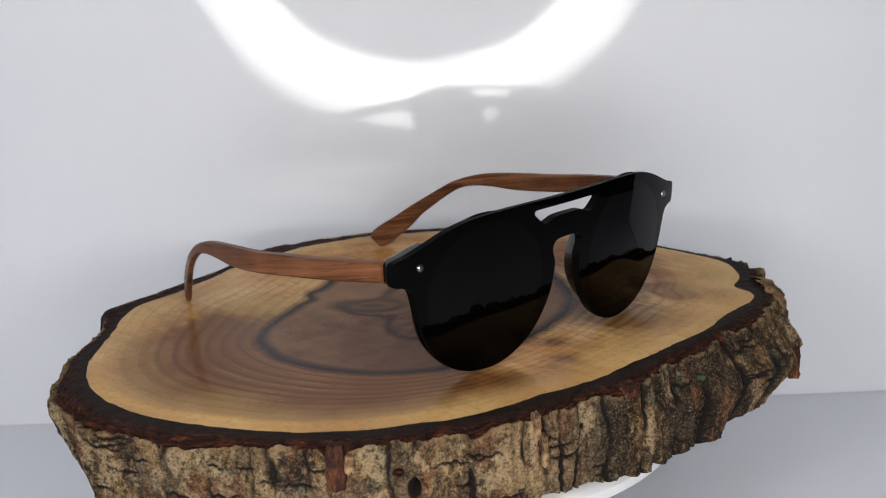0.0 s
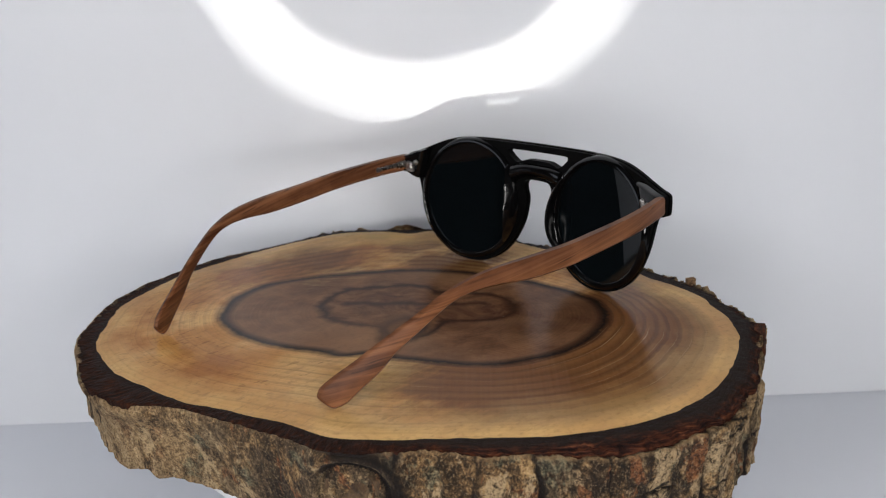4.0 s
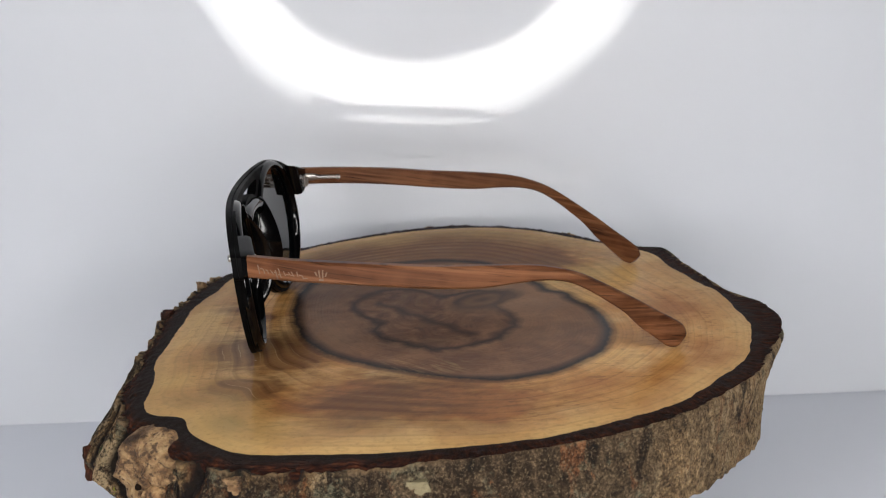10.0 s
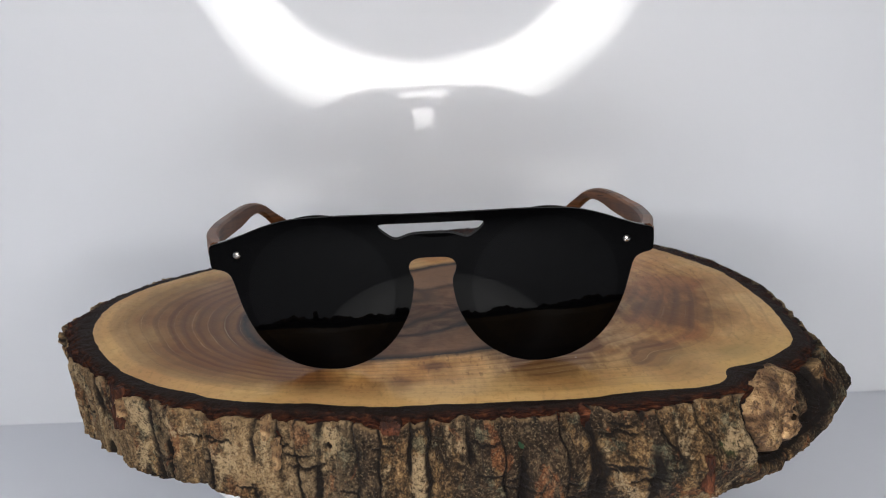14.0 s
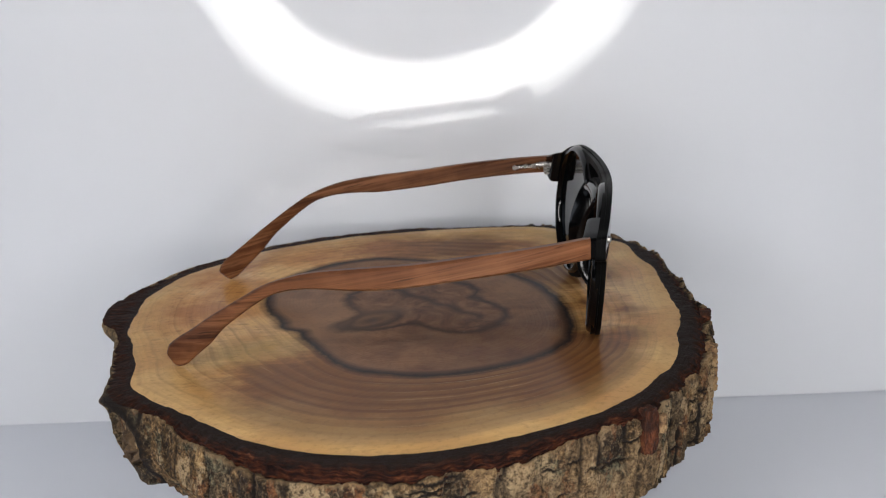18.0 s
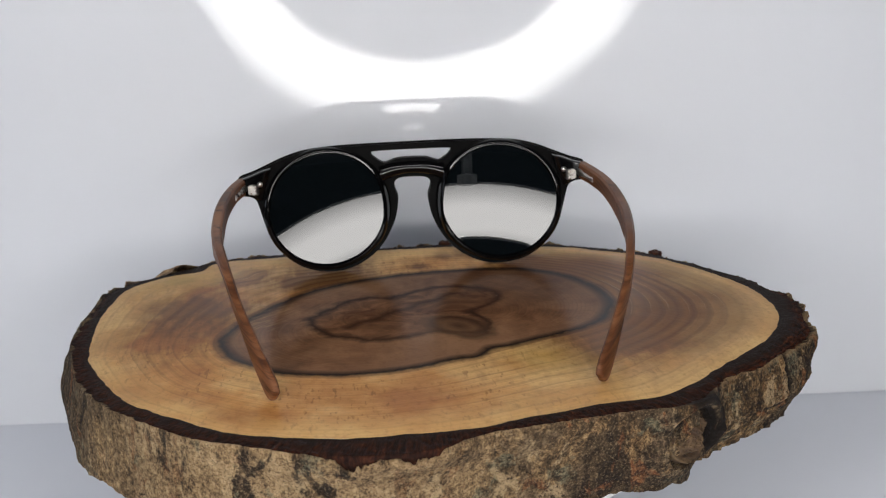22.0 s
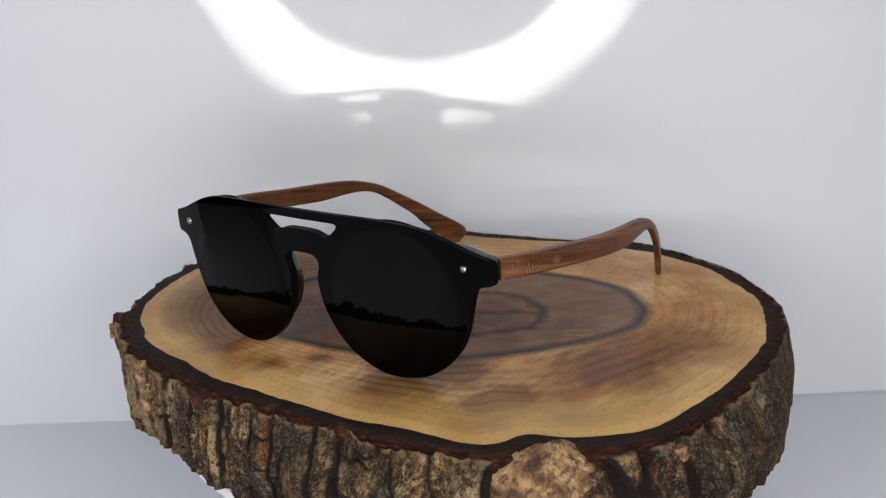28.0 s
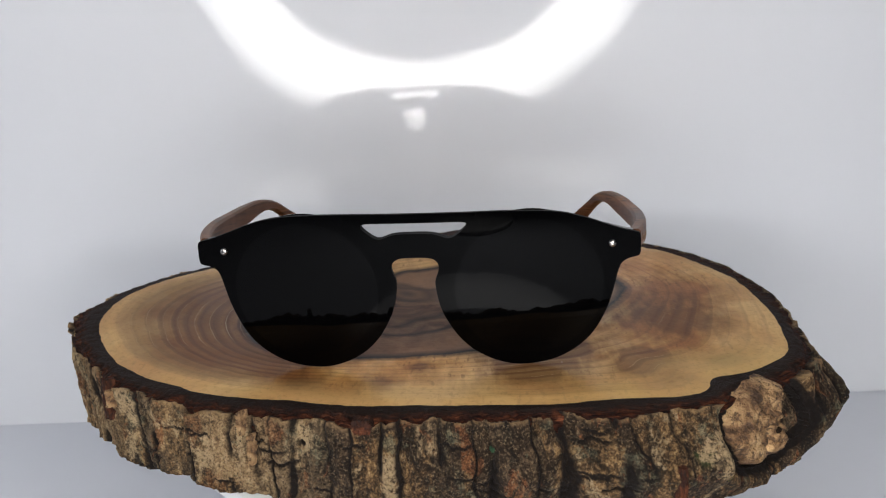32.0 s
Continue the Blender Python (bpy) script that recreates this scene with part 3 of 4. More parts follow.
def r_wood(d):
    c, s = math.cos(radians(d)), math.sin(radians(d))
    return (RW(d) - 6.0 * bell(d, 6, 3.5) + 0.7 * fbm(c * 6, s * 6, 3) + 0.35 * fbm(c * 22, s * 22, 5)) / 1000


def r_rim(d):
    c, s = math.cos(radians(d)), math.sin(radians(d))
    rough = 1.7 * fbm(c * 14, s * 14, 1, 2) + 0.8 * fbm(c * 40, s * 40, 2, 2)
    return max(r_wood(d) + 0.0022, (RB(d) + 0.7 + 1.2 * bell(d, 92, 36) + rough * (1.0 - 0.7 * calm_side(d))) / 1000)


def swell(d, z):
    """How far the bark stands out from the rim at a height."""
    low = LOW(d)
    u = min(1, max(0, (-z * 1000 - 2) / (low - 4)))
    mid = MIDWAY(d) + 3.0 * bell(d, 352, 7) + 4.0 * bell(d, 27, 6) - 3.5 * bell(d, 7, 7)
    b = mid * soft(0, 0.55, u) if u < 0.55 else mid + (FOOT(d) - mid) * soft(0.45, 1.25, u)
    b += 3.0 * bell(d, 208, 5) * bump_at(z, -0.006, 0.008) - 2.0 * bell(d, 131, 5) * soft(0.1, 0.3, u)
    return b / 1000


# vertical cracks part the bark into plates: degrees, depth in mm, width, slant, seed
random.seed(11)
CRACKS = []
_d = 3.0
while _d < 357:
    calm = calm_side(_d)
    CRACKS.append((_d, random.uniform(0.7, 2.2) * (1 - 0.88 * calm), random.uniform(0.25, 0.60), random.uniform(-0.10, 0.10), random.random() * 9))
    _d += random.uniform(3.6, 9.5) * (1 + 0.6 * calm)
# deep upright cracks that stand out
CRACKS += [(232.5, 2.6, 0.7, 0.05, 1.7), (247.0, 2.4, 0.6, -0.05, 7.9), (287.5, 3.2, 0.8, -0.04, 2.2), (313.0, 2.0, 0.6, 0.03, 4.4), (328.0, 3.0, 0.8, 0.02, 3.3), (338.9, 3.2, 0.9, 0.0, 5.1), (345.8, 2.2, 0.7, 0.03, 6.4),
           (17.5, 4.0, 1.2, 0.10, 2.7), (23.0, 3.0, 0.9, 0.16, 8.2), (29.0, 3.2, 1.0, 0.14, 0.6), (178.0, 2.6, 1.2, 0.10, 3.9)]
CRACKS.sort()
# level cracks: degrees, height, width in degrees, depth in mm
SCALES = [(random.uniform(190, 350), random.uniform(-0.030, -0.004), random.uniform(1.6, 4.2), random.uniform(0.5, 1.6)) for _ in range(46)]
SCALES += [(342.5, -0.0085, 3.6, 2.6), (344.5, -0.0220, 3.2, 2.2), (322.0, -0.0096, 3.8, 1.0)]
HOLES = [(264.6, -0.0121, 0.0015, 0.0013), (266.8, -0.0174, 0.0018, 0.0030), (296.0, -0.0100, 0.0010, 0.0009)]


# plates round 325 degrees are toned down for the shadow they stand in
PLATE_TONE = [random.random() - 0.5 * bell(crack[0], 325, 32) - 0.6 * bell(crack[0], 46, 28) for crack in CRACKS]
PLATE_RISE = [random.uniform(-0.9, 0.7) for _ in CRACKS]


def bark_relief(d, z, near):
    """Relief of the bark in metres and how deep in a crack the spot lies."""
    c, s = math.cos(radians(d)), math.sin(radians(d))
    calm = calm_side(d)
    fade = 0.35 + 0.65 * min(1, max(0, -z / 0.006))
    ridge = 0.5 - abs(noise.noise(Vector((c * 34, s * 34, z * 60 + 3))))
    out = 0.45 * fbm(c * 12, s * 12, z * 60, 2) + 0.55 * ridge + 0.55 * fbm(c * 60, s * 60, z * 300 + 7, 3) + 0.28 * fbm(c * 190, s * 190, z * 1300, 3)
    out *= (1 - 0.62 * calm) * fade
    deep = 0.0
    best, tone, rise = 99, 0.5, 0.0
    for k in near:
        a, depth, wide, slant, seed = CRACKS[k]
        dd = (d - a - slant * 400 * z + 180) % 360 - 180 + 0.9 * noise.noise(Vector((z * 120, seed * 7, 0))) + 0.25 * noise.noise(Vector((z * 600, seed * 3, 0)))
        if 0 <= dd < best:
            best, tone, rise = dd, PLATE_TONE[k], PLATE_RISE[k]
        if abs(dd) > 4:
            continue
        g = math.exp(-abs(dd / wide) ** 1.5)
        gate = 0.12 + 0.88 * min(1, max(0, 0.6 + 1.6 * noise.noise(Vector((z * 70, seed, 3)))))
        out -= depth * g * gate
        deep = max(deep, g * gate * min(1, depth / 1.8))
    out += rise * (1 - calm)
    for a, zc, wide, depth in SCALES:
        dd = abs((d - a + 180) % 360 - 180)
        if dd > wide:
            continue
        e = (z - zc - 0.0016 * noise.noise(Vector((d * 0.7, a, 1))) - 0.0005 * noise.noise(Vector((d * 4, a, 1)))) / 0.0005
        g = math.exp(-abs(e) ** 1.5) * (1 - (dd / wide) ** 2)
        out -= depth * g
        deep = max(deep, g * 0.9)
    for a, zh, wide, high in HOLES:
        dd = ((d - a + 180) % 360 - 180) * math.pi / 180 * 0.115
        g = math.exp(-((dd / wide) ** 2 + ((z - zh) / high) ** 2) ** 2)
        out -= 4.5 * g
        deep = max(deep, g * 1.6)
    # the bark parts round the two branch knots
    for a, zk, rk, lift, broad, cut in ((7.0, -0.0128, 0.0140, 2.2, 1.22, 1.0), (171.4, -0.0150, 0.0098, 2.0, 1.15, 0.75)):
        dd = ((d - a + 180) % 360 - 180) * math.pi / 180 * 0.136 / broad
        q = math.hypot(dd, z - zk) / rk
        if q < 2.2:
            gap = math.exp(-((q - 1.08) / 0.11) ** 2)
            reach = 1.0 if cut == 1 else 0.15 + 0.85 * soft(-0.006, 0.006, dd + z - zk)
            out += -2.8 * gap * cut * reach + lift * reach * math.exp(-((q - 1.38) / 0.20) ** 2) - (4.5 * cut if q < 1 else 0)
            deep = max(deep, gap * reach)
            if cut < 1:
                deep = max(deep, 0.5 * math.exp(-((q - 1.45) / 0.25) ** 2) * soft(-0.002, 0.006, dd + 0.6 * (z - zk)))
    return out / 1000, deep, tone


def bump_at(z, mid, wide):
    return math.exp(-((z - mid) / wide) ** 2)


def jag(d):
    """Height of the torn upper edge of the bark below the face."""
    c, s = math.cos(radians(d)), math.sin(radians(d))
    calm = calm_side(d)
    tear = fbm(c * 16, s * 16, 9, 2)
    steps = round(3 * fbm(c * 22, s * 22, 31, 2)) / 3
    j = 2.0 - 1.2 * calm + (1.3 * tear + 1.1 * steps + 0.5 * fbm(c * 60, s * 60, 4, 2)) * (1 - 0.9 * calm) + 3.6 * bell(d, 122, 3.0) * (1 + fbm(c * 60, s * 60, 44, 3)) + 3.0 * bell(d, 130, 2.6) * (1 + fbm(c * 60, s * 60, 45, 3)) + 2.0 * bell(d, 236, 9) + 1.6 * bell(d, 203, 9)
    j += 8 * bell(d, 256.5, 1.4) + 2.0 * bell(d, 306, 2.5) + 2 * bell(d, 216, 6) + 1.5 * bell(d, 276, 3)
    return -max(0.3, j) / 1000


def build_slice():
    sl = empty("wood_slice")
    tagged(sl, "varnished slice of tree trunk with rough bark and dark heartwood", "wood slice")
    # face
    n, k = 480, 96
    verts, faces = [(0, 0, 0)], []
    rho, heart, core, brown, ear, scuff, stain, pale, dull, rift = [], [], [], [], [], [], [], [], [], []
    hc, cc = (-0.002, 0.005), (0.005, 0.005)
    for j in range(1, k + 1):
        for i in range(n):
            d = 360 * i / n
            r = r_wood(d) * j / k
            x, y = r * math.cos(radians(d)), r * math.sin(radians(d))
            sag = -0.0006 * max(0, (j / k - 0.95) / 0.05)
            verts.append((x, y, 0.00025 * fbm(x * 25, y * 25, 1) + sag))
    for x, y, _z in verts:
        d = math.degrees(math.atan2(y, x))
        dx, dy = x - hc[0], y - hc[1]
        hd = math.degrees(math.atan2(dy, dx)) % 360
        hr = HEART(hd) / 1000 + 0.0025 * bell(hd, 155, 10) * math.sin(hd * 0.22)
        dist = math.hypot(dx, dy)
        heart.append((dist - hr) * 0.9)
        wr = r_wood(d % 360)
        hr = HEART(hd) / 1000
        t = max(0, min(1, (dist - hr) / max(1e-4, wr - hr)))
        rho.append(0.62 * min(1, dist / hr) if dist < hr else 0.62 + 0.38 * t)
        ex, ey = x - cc[0], y - cc[1]
        core.append(math.hypot(ex, ey) - CORE(math.degrees(math.atan2(ey, ex))) / 1000)
        # the band at 36 degrees is deepened for the lens's reflection and shade
        b = 1.5 * bell(hd, 230, 42) + 0.75 * bell(hd, 262, 16) + 0.50 * bell(hd, 36, 26) + 0.40 * bell(hd, 340, 22)
        b = b * max(0, 1 - (t / 0.97) ** 4)
        # single brown marks, the last two also painted shade: x, y, size, strength
        for sx, sy, size, k_ in MARKS_AND_SHADE:
            b += k_ * math.exp(-((x * 1000 - sx) ** 2 + (y * 1000 - sy) ** 2) / size ** 2)
        brown.append(b if dist > hr else 0)
        ex, ey = x * 1000 + 22, y * 1000 - 8.5
        eu, ew = ex * 0.985 - ey * 0.17, ex * 0.17 + ey * 0.985
        ear.append((math.hypot(eu / 13, ew / 7.5) - 1) * 0.0085)
        rift.append(math.hypot(x - 0.0055 - (y + 0.021) * 0.11 + 0.0008 * math.sin(y * 420), max(0, abs(y - 0.0055) - 0.0265)))
        scuff.append(max(math.exp(-((x * 1000 - sx) ** 2 + (y * 1000 - sy) ** 2) / 30) for sx, sy in ((47, 33), (44, 43), (39.5, 49), (43, 46))))
        pale.append(max(bell(hd, 112, 52), 0.8 * bell(hd, 312, 24)))
        # below nought in the heart, where the glasses' shade goes into the colour
        dull.append(bell(hd, 150, 48) * (1 - 0.6 * t) - (bell(hd, 258, 46) if dist < hr else 0))
        stain.append(min(1, bell(d, 14, 9) * max(0, (t - 0.55) / 0.3) + bell(d, 165, 9) * bump_at(t, 0.3, 0.3) + 0.6 * bell(d, 352, 8) * max(0, (t - 0.6) / 0.3)))
    for i in range(n):
        faces.append((0, 1 + i, 1 + (i + 1) % n))
    for j in range(k - 1):
        for i in range(n):
            a, b = 1 + j * n + i, 1 + j * n + (i + 1) % n
            faces.append((a, a + n, b + n, b))
    me = mesh_of("wood_face", verts, faces, WOOD, 0)
    me.polygons.foreach_set("use_smooth", [True] * len(me.polygons))
    for name, vals in (("rho", rho), ("heart", heart), ("core", core), ("brown", brown), ("ear", ear), ("scuff", scuff), ("stain", stain), ("pale", pale), ("dull", dull), ("rift", rift)):
        me.attributes.new(name, "FLOAT", "POINT").data.foreach_set("value", vals)
    part("wood_face", me, sl, "varnished sawn face with growth rings and a dark heart")
    # dark rim between wood and bark
    n, rows = 1440, 18
    verts, faces, out, ang = [], [], [], []
    for i in range(n):
        d = 360 * i / n
        c, s = math.cos(radians(d)), math.sin(radians(d))
        r0, r1 = r_wood(d) - 0.0004, r_rim(d)
        calm = calm_side(d)
        slope = 0.0014 * (1 - calm)
        for q in range(rows):
            if q < 11:
                t = q / 10
                r = r0 + (r1 - 0.0008 - 0.0008 * (1 - calm) - r0) * t
                z = -0.0006 - 0.0004 * t * t - slope * soft(0.45, 1, t) + 0.0007 * t * fbm(c * 30, s * 30, t * 2.5) + 0.0004 * t * fbm(c * 110, s * 110, t * 6, 2)
            else:
                t = (q - 10) / 7
                z = -0.0010 - slope - 0.012 * t
                ledge = 0.0007 * abs(fbm(c * 40, s * 40, z * 600 + 2, 2))
                r = r1 - 0.0008 - 0.0008 * (1 - calm) + min(0.8 * swell(d, z), swell(d, z)) - 0.0020 * t + ledge * (1 - calm) + 0.0004 * fbm(c * 90, s * 90, z * 380)
                r -= 0.0065 * soft(0.1, 0.5, t) * max(bell(d, 172, 8), bell(d, 7, 8))
            verts.append((r * c, r * s, z))
            out.append(min(1, q / 10) + max(0, q - 10) * 0.25)
            ang.append(d)
    for i in range(n):
        j = (i + 1) % n
        for q in range(rows - 1):
            faces.append((i * rows + q, i * rows + q + 1, j * rows + q + 1, j * rows + q))
    me = mesh_of("inner_bark", verts, faces, INNER, 0)
    me.polygons.foreach_set("use_smooth", [True] * len(me.polygons))
    for name, vals in (("out", out), ("ang", ang), ("calm", [calm_side(a) for a in ang])):
        me.attributes.new(name, "FLOAT", "POINT").data.foreach_set("value", vals)
    part("inner_bark", me, sl, "dark red-brown layer between wood and bark")
    # bark, in plates that meet in the upright cracks
    n, rows = 2160, 58
    columns = []
    for i in range(n):
        d = 360 * i / n
        c, s = math.cos(radians(d)), math.sin(radians(d))
        zt, r1 = jag(d), r_rim(d)
        zb = max(-THICK, -LOW(d) / 1000 + 0.0016 * fbm(c * 12, s * 12, 20, 2) + 0.0012 * fbm(c * 30, s * 30, 21, 2))
        sm = max(bell(d, 110, 33), 0.9 * bell(d, 285, 9), 0.6 * bell(d, 250, 18))
        calm = calm_side(d)
        near = [k_ for k_, crack in enumerate(CRACKS) if abs((d - crack[0] + 180) % 360 - 180) < 17]
        column = []
        for q in range(rows):
            if q == 0:
                z, r, dp, tone, edge = zt - 0.0006, r1 + swell(d, zt) - 0.0026, 0.5, 0.5, 0.4
            elif q == rows - 1:
                z, r, dp, tone, edge = -THICK, 0.088, 0.3, 0.5, 0
            else:
                t = (q - 1) / (rows - 3)
                z = zt + (zb - zt) * min(1, t) ** 1.12
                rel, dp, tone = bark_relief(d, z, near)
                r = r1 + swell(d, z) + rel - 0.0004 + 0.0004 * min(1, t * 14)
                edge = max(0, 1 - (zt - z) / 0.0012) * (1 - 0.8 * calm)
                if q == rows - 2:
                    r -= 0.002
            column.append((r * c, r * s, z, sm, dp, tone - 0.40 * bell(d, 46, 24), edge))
        columns.append(column)
    cuts = sorted({round(crack[0] / 360 * n) for crack in CRACKS if crack[1] > 1.1})
    cuts = [a for a, b in zip(cuts, cuts[1:] + [cuts[0] + n]) if b - a > 9]
    for a, b in zip(cuts, cuts[1:] + [cuts[0] + n]):
        strip = [columns[i % n] for i in range(a, b + 1)]
        flat = [v for column in strip for v in column]
        faces = []
        for i in range(len(strip) - 1):
            for q in range(rows - 1):
                faces.append((i * rows + q, i * rows + q + 1, (i + 1) * rows + q + 1, (i + 1) * rows + q))
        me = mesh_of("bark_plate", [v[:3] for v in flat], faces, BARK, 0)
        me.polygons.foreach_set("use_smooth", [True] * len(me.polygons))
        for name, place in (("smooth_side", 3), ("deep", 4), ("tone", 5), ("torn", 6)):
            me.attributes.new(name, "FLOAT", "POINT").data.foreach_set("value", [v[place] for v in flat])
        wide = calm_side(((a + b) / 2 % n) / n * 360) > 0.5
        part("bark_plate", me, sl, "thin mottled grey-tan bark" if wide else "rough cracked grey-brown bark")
    # sawn branch knot and a healed one
    for deg, rr, z, size, broad, mt, text in ((7.0, 0.1376, -0.0128, 0.0140, 1.22, KNOTWOOD, "pale sawn branch knot in the bark"), (171.4, 0.1222, -0.0150, 0.0090, 1.08, DARKKNOT, "healed dark branch scar in the bark")):
        part("knot", knot_mesh(size, broad, mt, deg), sl, text,
             Matrix.Translation((rr * math.cos(radians(deg)), rr * math.sin(radians(deg)), z)) @ pose(0, 0, 0, 0, 0, deg) @ pose(0, 0, 0, 0, 90, 0))
    side = pose(0, 0, 0, 0, 0, 7.0) @ pose(0.1376, 0, -0.0128) @ pose(0, 0, 0, 0, 90, 0)
    part("knot_nub", nub_mesh(0.0056, NUBWOOD, 3), sl, "pale yellow lump on the sawn knot", side @ pose(0.0058, 0.0046, 0.0022))
    part("knot_nub", nub_mesh(0.0026, KNOTWOOD, 8), sl, "", side @ pose(0.0010, 0.0010, 0.0030))
    # a raised dark lump painted as the shade of a hole
    part("knot_dark_lump", nub_mesh(0.0011, HOLE, 5), sl, "near-black lump in place of a small hole in the knot", side @ pose(0.0012, 0.0008, 0.0052))
    # bare red strips, splinters and tufts of lichen on the bark
    strip, chip, tuft = "bare red strip where bark has flaked off", "pale splinter of bark", "small bright tuft of lichen"
    for deg, z, w, h, mt, name, text, proud in (
            (256.6, -0.0075, 0.0062, 0.014, RED, "peeled_strip", strip, 0.0005), (258.6, -0.0060, 0.0030, 0.0055, KNOTWOOD, "wood_chip", chip, 0.0018), (306.9, -0.0028, 0.0068, 0.0046, RED, "peeled_strip", strip, 0.0008),
            (350.8, -0.0205, 0.0026, 0.0115, RED, "peeled_strip", strip, 0.0018),
            (286.2, -0.0040, 0.0022, 0.0075, KNOTWOOD, "wood_chip", chip, 0.0012), (287.6, -0.0125, 0.0016, 0.0100, KNOTWOOD, "wood_chip", chip, 0.0010),
            (21.8, -0.0060, 0.0080, 0.0055, KNOTWOOD, "wood_chip", chip, -0.0006), (42.6, -0.0085, 0.0085, 0.0060, MOSS, "lichen_tuft", "pale grey crust of lichen", -0.0004),
            (328.0, -0.0103, 0.0013, 0.0012, FRESH, "lichen_tuft", tuft, 0.0004), (358.7, -0.0225, 0.0040, 0.0028, SULPHUR, "lichen_tuft", tuft, 0.0004)):
        r = r_rim(deg) + swell(deg, z) + proud
        part(name, flake_mesh(name, w, h, mt, deg), sl, text, Matrix.Translation((r * math.cos(radians(deg)), r * math.sin(radians(deg)), z)) @ pose(0, 0, 0, 0, 0, deg + 90))
    return sl


def knot_mesh(size, broad, mt, seed):
    """A disc with a raised lip and a bulging, pitted middle, facing its z."""
    verts, faces, n, rows = [(0, 0, 0.003)], [], 96, 26
    for j in range(1, rows + 1):
        t = j / rows
        for i in range(n):
            a = 2 * math.pi * i / n
            r = size * t * (1 + 0.05 * noise.noise(Vector((math.cos(a) * 1.2, math.sin(a) * 1.2, seed))) + 0.04 * noise.noise(Vector((math.cos(a) * 5, math.sin(a) * 5, seed))))
            h = 0.0026 * math.sqrt(max(0, 1 - t * t)) + 0.0026 * fbm(r * math.cos(a) * 160, r * math.sin(a) * 160, seed) + 0.0010 * fbm(r * math.cos(a) * 520, r * math.sin(a) * 520, seed)
            if mt is DARKKNOT:
                h += 0.0004 * math.cos(t * 15) - 0.0016 * math.exp(-((t - 0.62) / 0.10) ** 2)
            if t > 0.80:
                h -= 0.006 * ((t - 0.80) / 0.20) ** 1.5
            verts.append((r * math.cos(a), r * math.sin(a) * broad, h - (r * math.sin(a) * broad) ** 2 * 2.5))
    for i in range(n):
        faces.append((0, 1 + i, 1 + (i + 1) % n))
    for j in range(rows - 1):
        for i in range(n):
            a, b = 1 + j * n + i, 1 + j * n + (i + 1) % n
            faces.append((a, a + n, b + n, b))
    me = mesh_of("knot", verts, faces, mt, 0)
    me.polygons.foreach_set("use_smooth", [True] * len(me.polygons))
    return me


def nub_mesh(size, mt, seed):
    """A rough lump that rises from its own base."""
    verts, faces, n, rows = [(0, 0, size * 0.55)], [], 28, 10
    for j in range(1, rows + 1):
        t = j / rows
        for i in range(n):
            a = 2 * math.pi * i / n
            x, y = math.cos(a) * t, math.sin(a) * t
            r = size * (1 + 0.25 * noise.noise(Vector((math.cos(a) * 1.3, math.sin(a) * 1.3, seed))))
            verts.append((x * r, y * r, size * (0.55 * math.sqrt(max(0, 1 - t * t)) - 0.5 * t ** 6 + 0.22 * fbm(x * 2.2, y * 2.2, seed))))
    for i in range(n):
        faces.append((0, 1 + i, 1 + (i + 1) % n))
    for j in range(rows - 1):
        for i in range(n):
            a, b = 1 + j * n + i, 1 + j * n + (i + 1) % n
            faces.append((a, a + n, b + n, b))
    return mesh_of("knot_nub", verts, faces, mt, 70)


def flake_mesh(name, w, h, mt, seed):
    """A thin uneven flake standing in xz, its face to -y."""
    nx, nz = 10, 14
    verts, faces = [], []
    for side in (0, 1):
        for j in range(nz + 1):
            for i in range(nx + 1):
                u, v = i / nx - 0.5, j / nz - 0.5
                edge = 1 - 0.25 * abs(v) * 2 + 0.16 * noise.noise(Vector((v * 5, (1 if u > 0 else -1) * 2, seed)))
                y = 0.0035 if side else -0.0004 * (1 - (2 * u) ** 2) + 0.0006 * fbm(u * 5, v * 7, seed)
                verts.append((u * w * edge, y, v * h + 0.0006 * noise.noise(Vector((u * 6, seed, 2)))))
    m = (nx + 1) * (nz + 1)
    for j in range(nz):
        for i in range(nx):
            a = j * (nx + 1) + i
            faces.append((a, a + 1, a + nx + 2, a + nx + 1))
            faces.append((m + a + nx + 1, m + a + nx + 2, m + a + 1, m + a))
    rim = [i for i in range(nx + 1)] + [(j + 1) * (nx + 1) - 1 for j in range(1, nz + 1)] + [nz * (nx + 1) + i for i in range(nx - 1, -1, -1)] + [j * (nx + 1) for j in range(nz - 1, 0, -1)]
    for p, q in zip(rim, rim[1:] + rim[:1]):
        faces.append((q, p, p + m, q + m))
    return mesh_of(name, verts, faces, mt, 50)


# ---- the sunglasses, in millimetres: x across, y to the back, z up from the wood ----
def face_y(x, z):
    """Depth of the curved front."""
    return -6.7 + 6.5 * (x / 63) ** 2 - 0.093 * (z - 41) + (z - 28) ** 2 / 800


def spline(points, steps=6, closed=True):
    out, n = [], len(points)
    for i in range(n if closed else n - 1):
        p0, p1, p2, p3 = (np.array(points[(i + k) % n] if closed else points[min(n - 1, max(0, i + k))], float) for k in (-1, 0, 1, 2))
        for s in range(steps):
            t = s / steps
            out.append(tuple(p1 + 0.5 * t * (p2 - p0 + t * (2 * p0 - 5 * p1 + 4 * p2 - p3 + t * (3 * (p1 - p2) + p3 - p0)))))
    return out if closed else out + [tuple(points[-1])]


def inside(poly, x, z):
    odd, n = False, len(poly)
    for i in range(n):
        (x1, z1), (x2, z2) = poly[i], poly[(i + 1) % n]
        if (z1 > z) != (z2 > z) and x < x1 + (z - z1) / (z2 - z1) * (x2 - x1):
            odd = not odd
    return odd


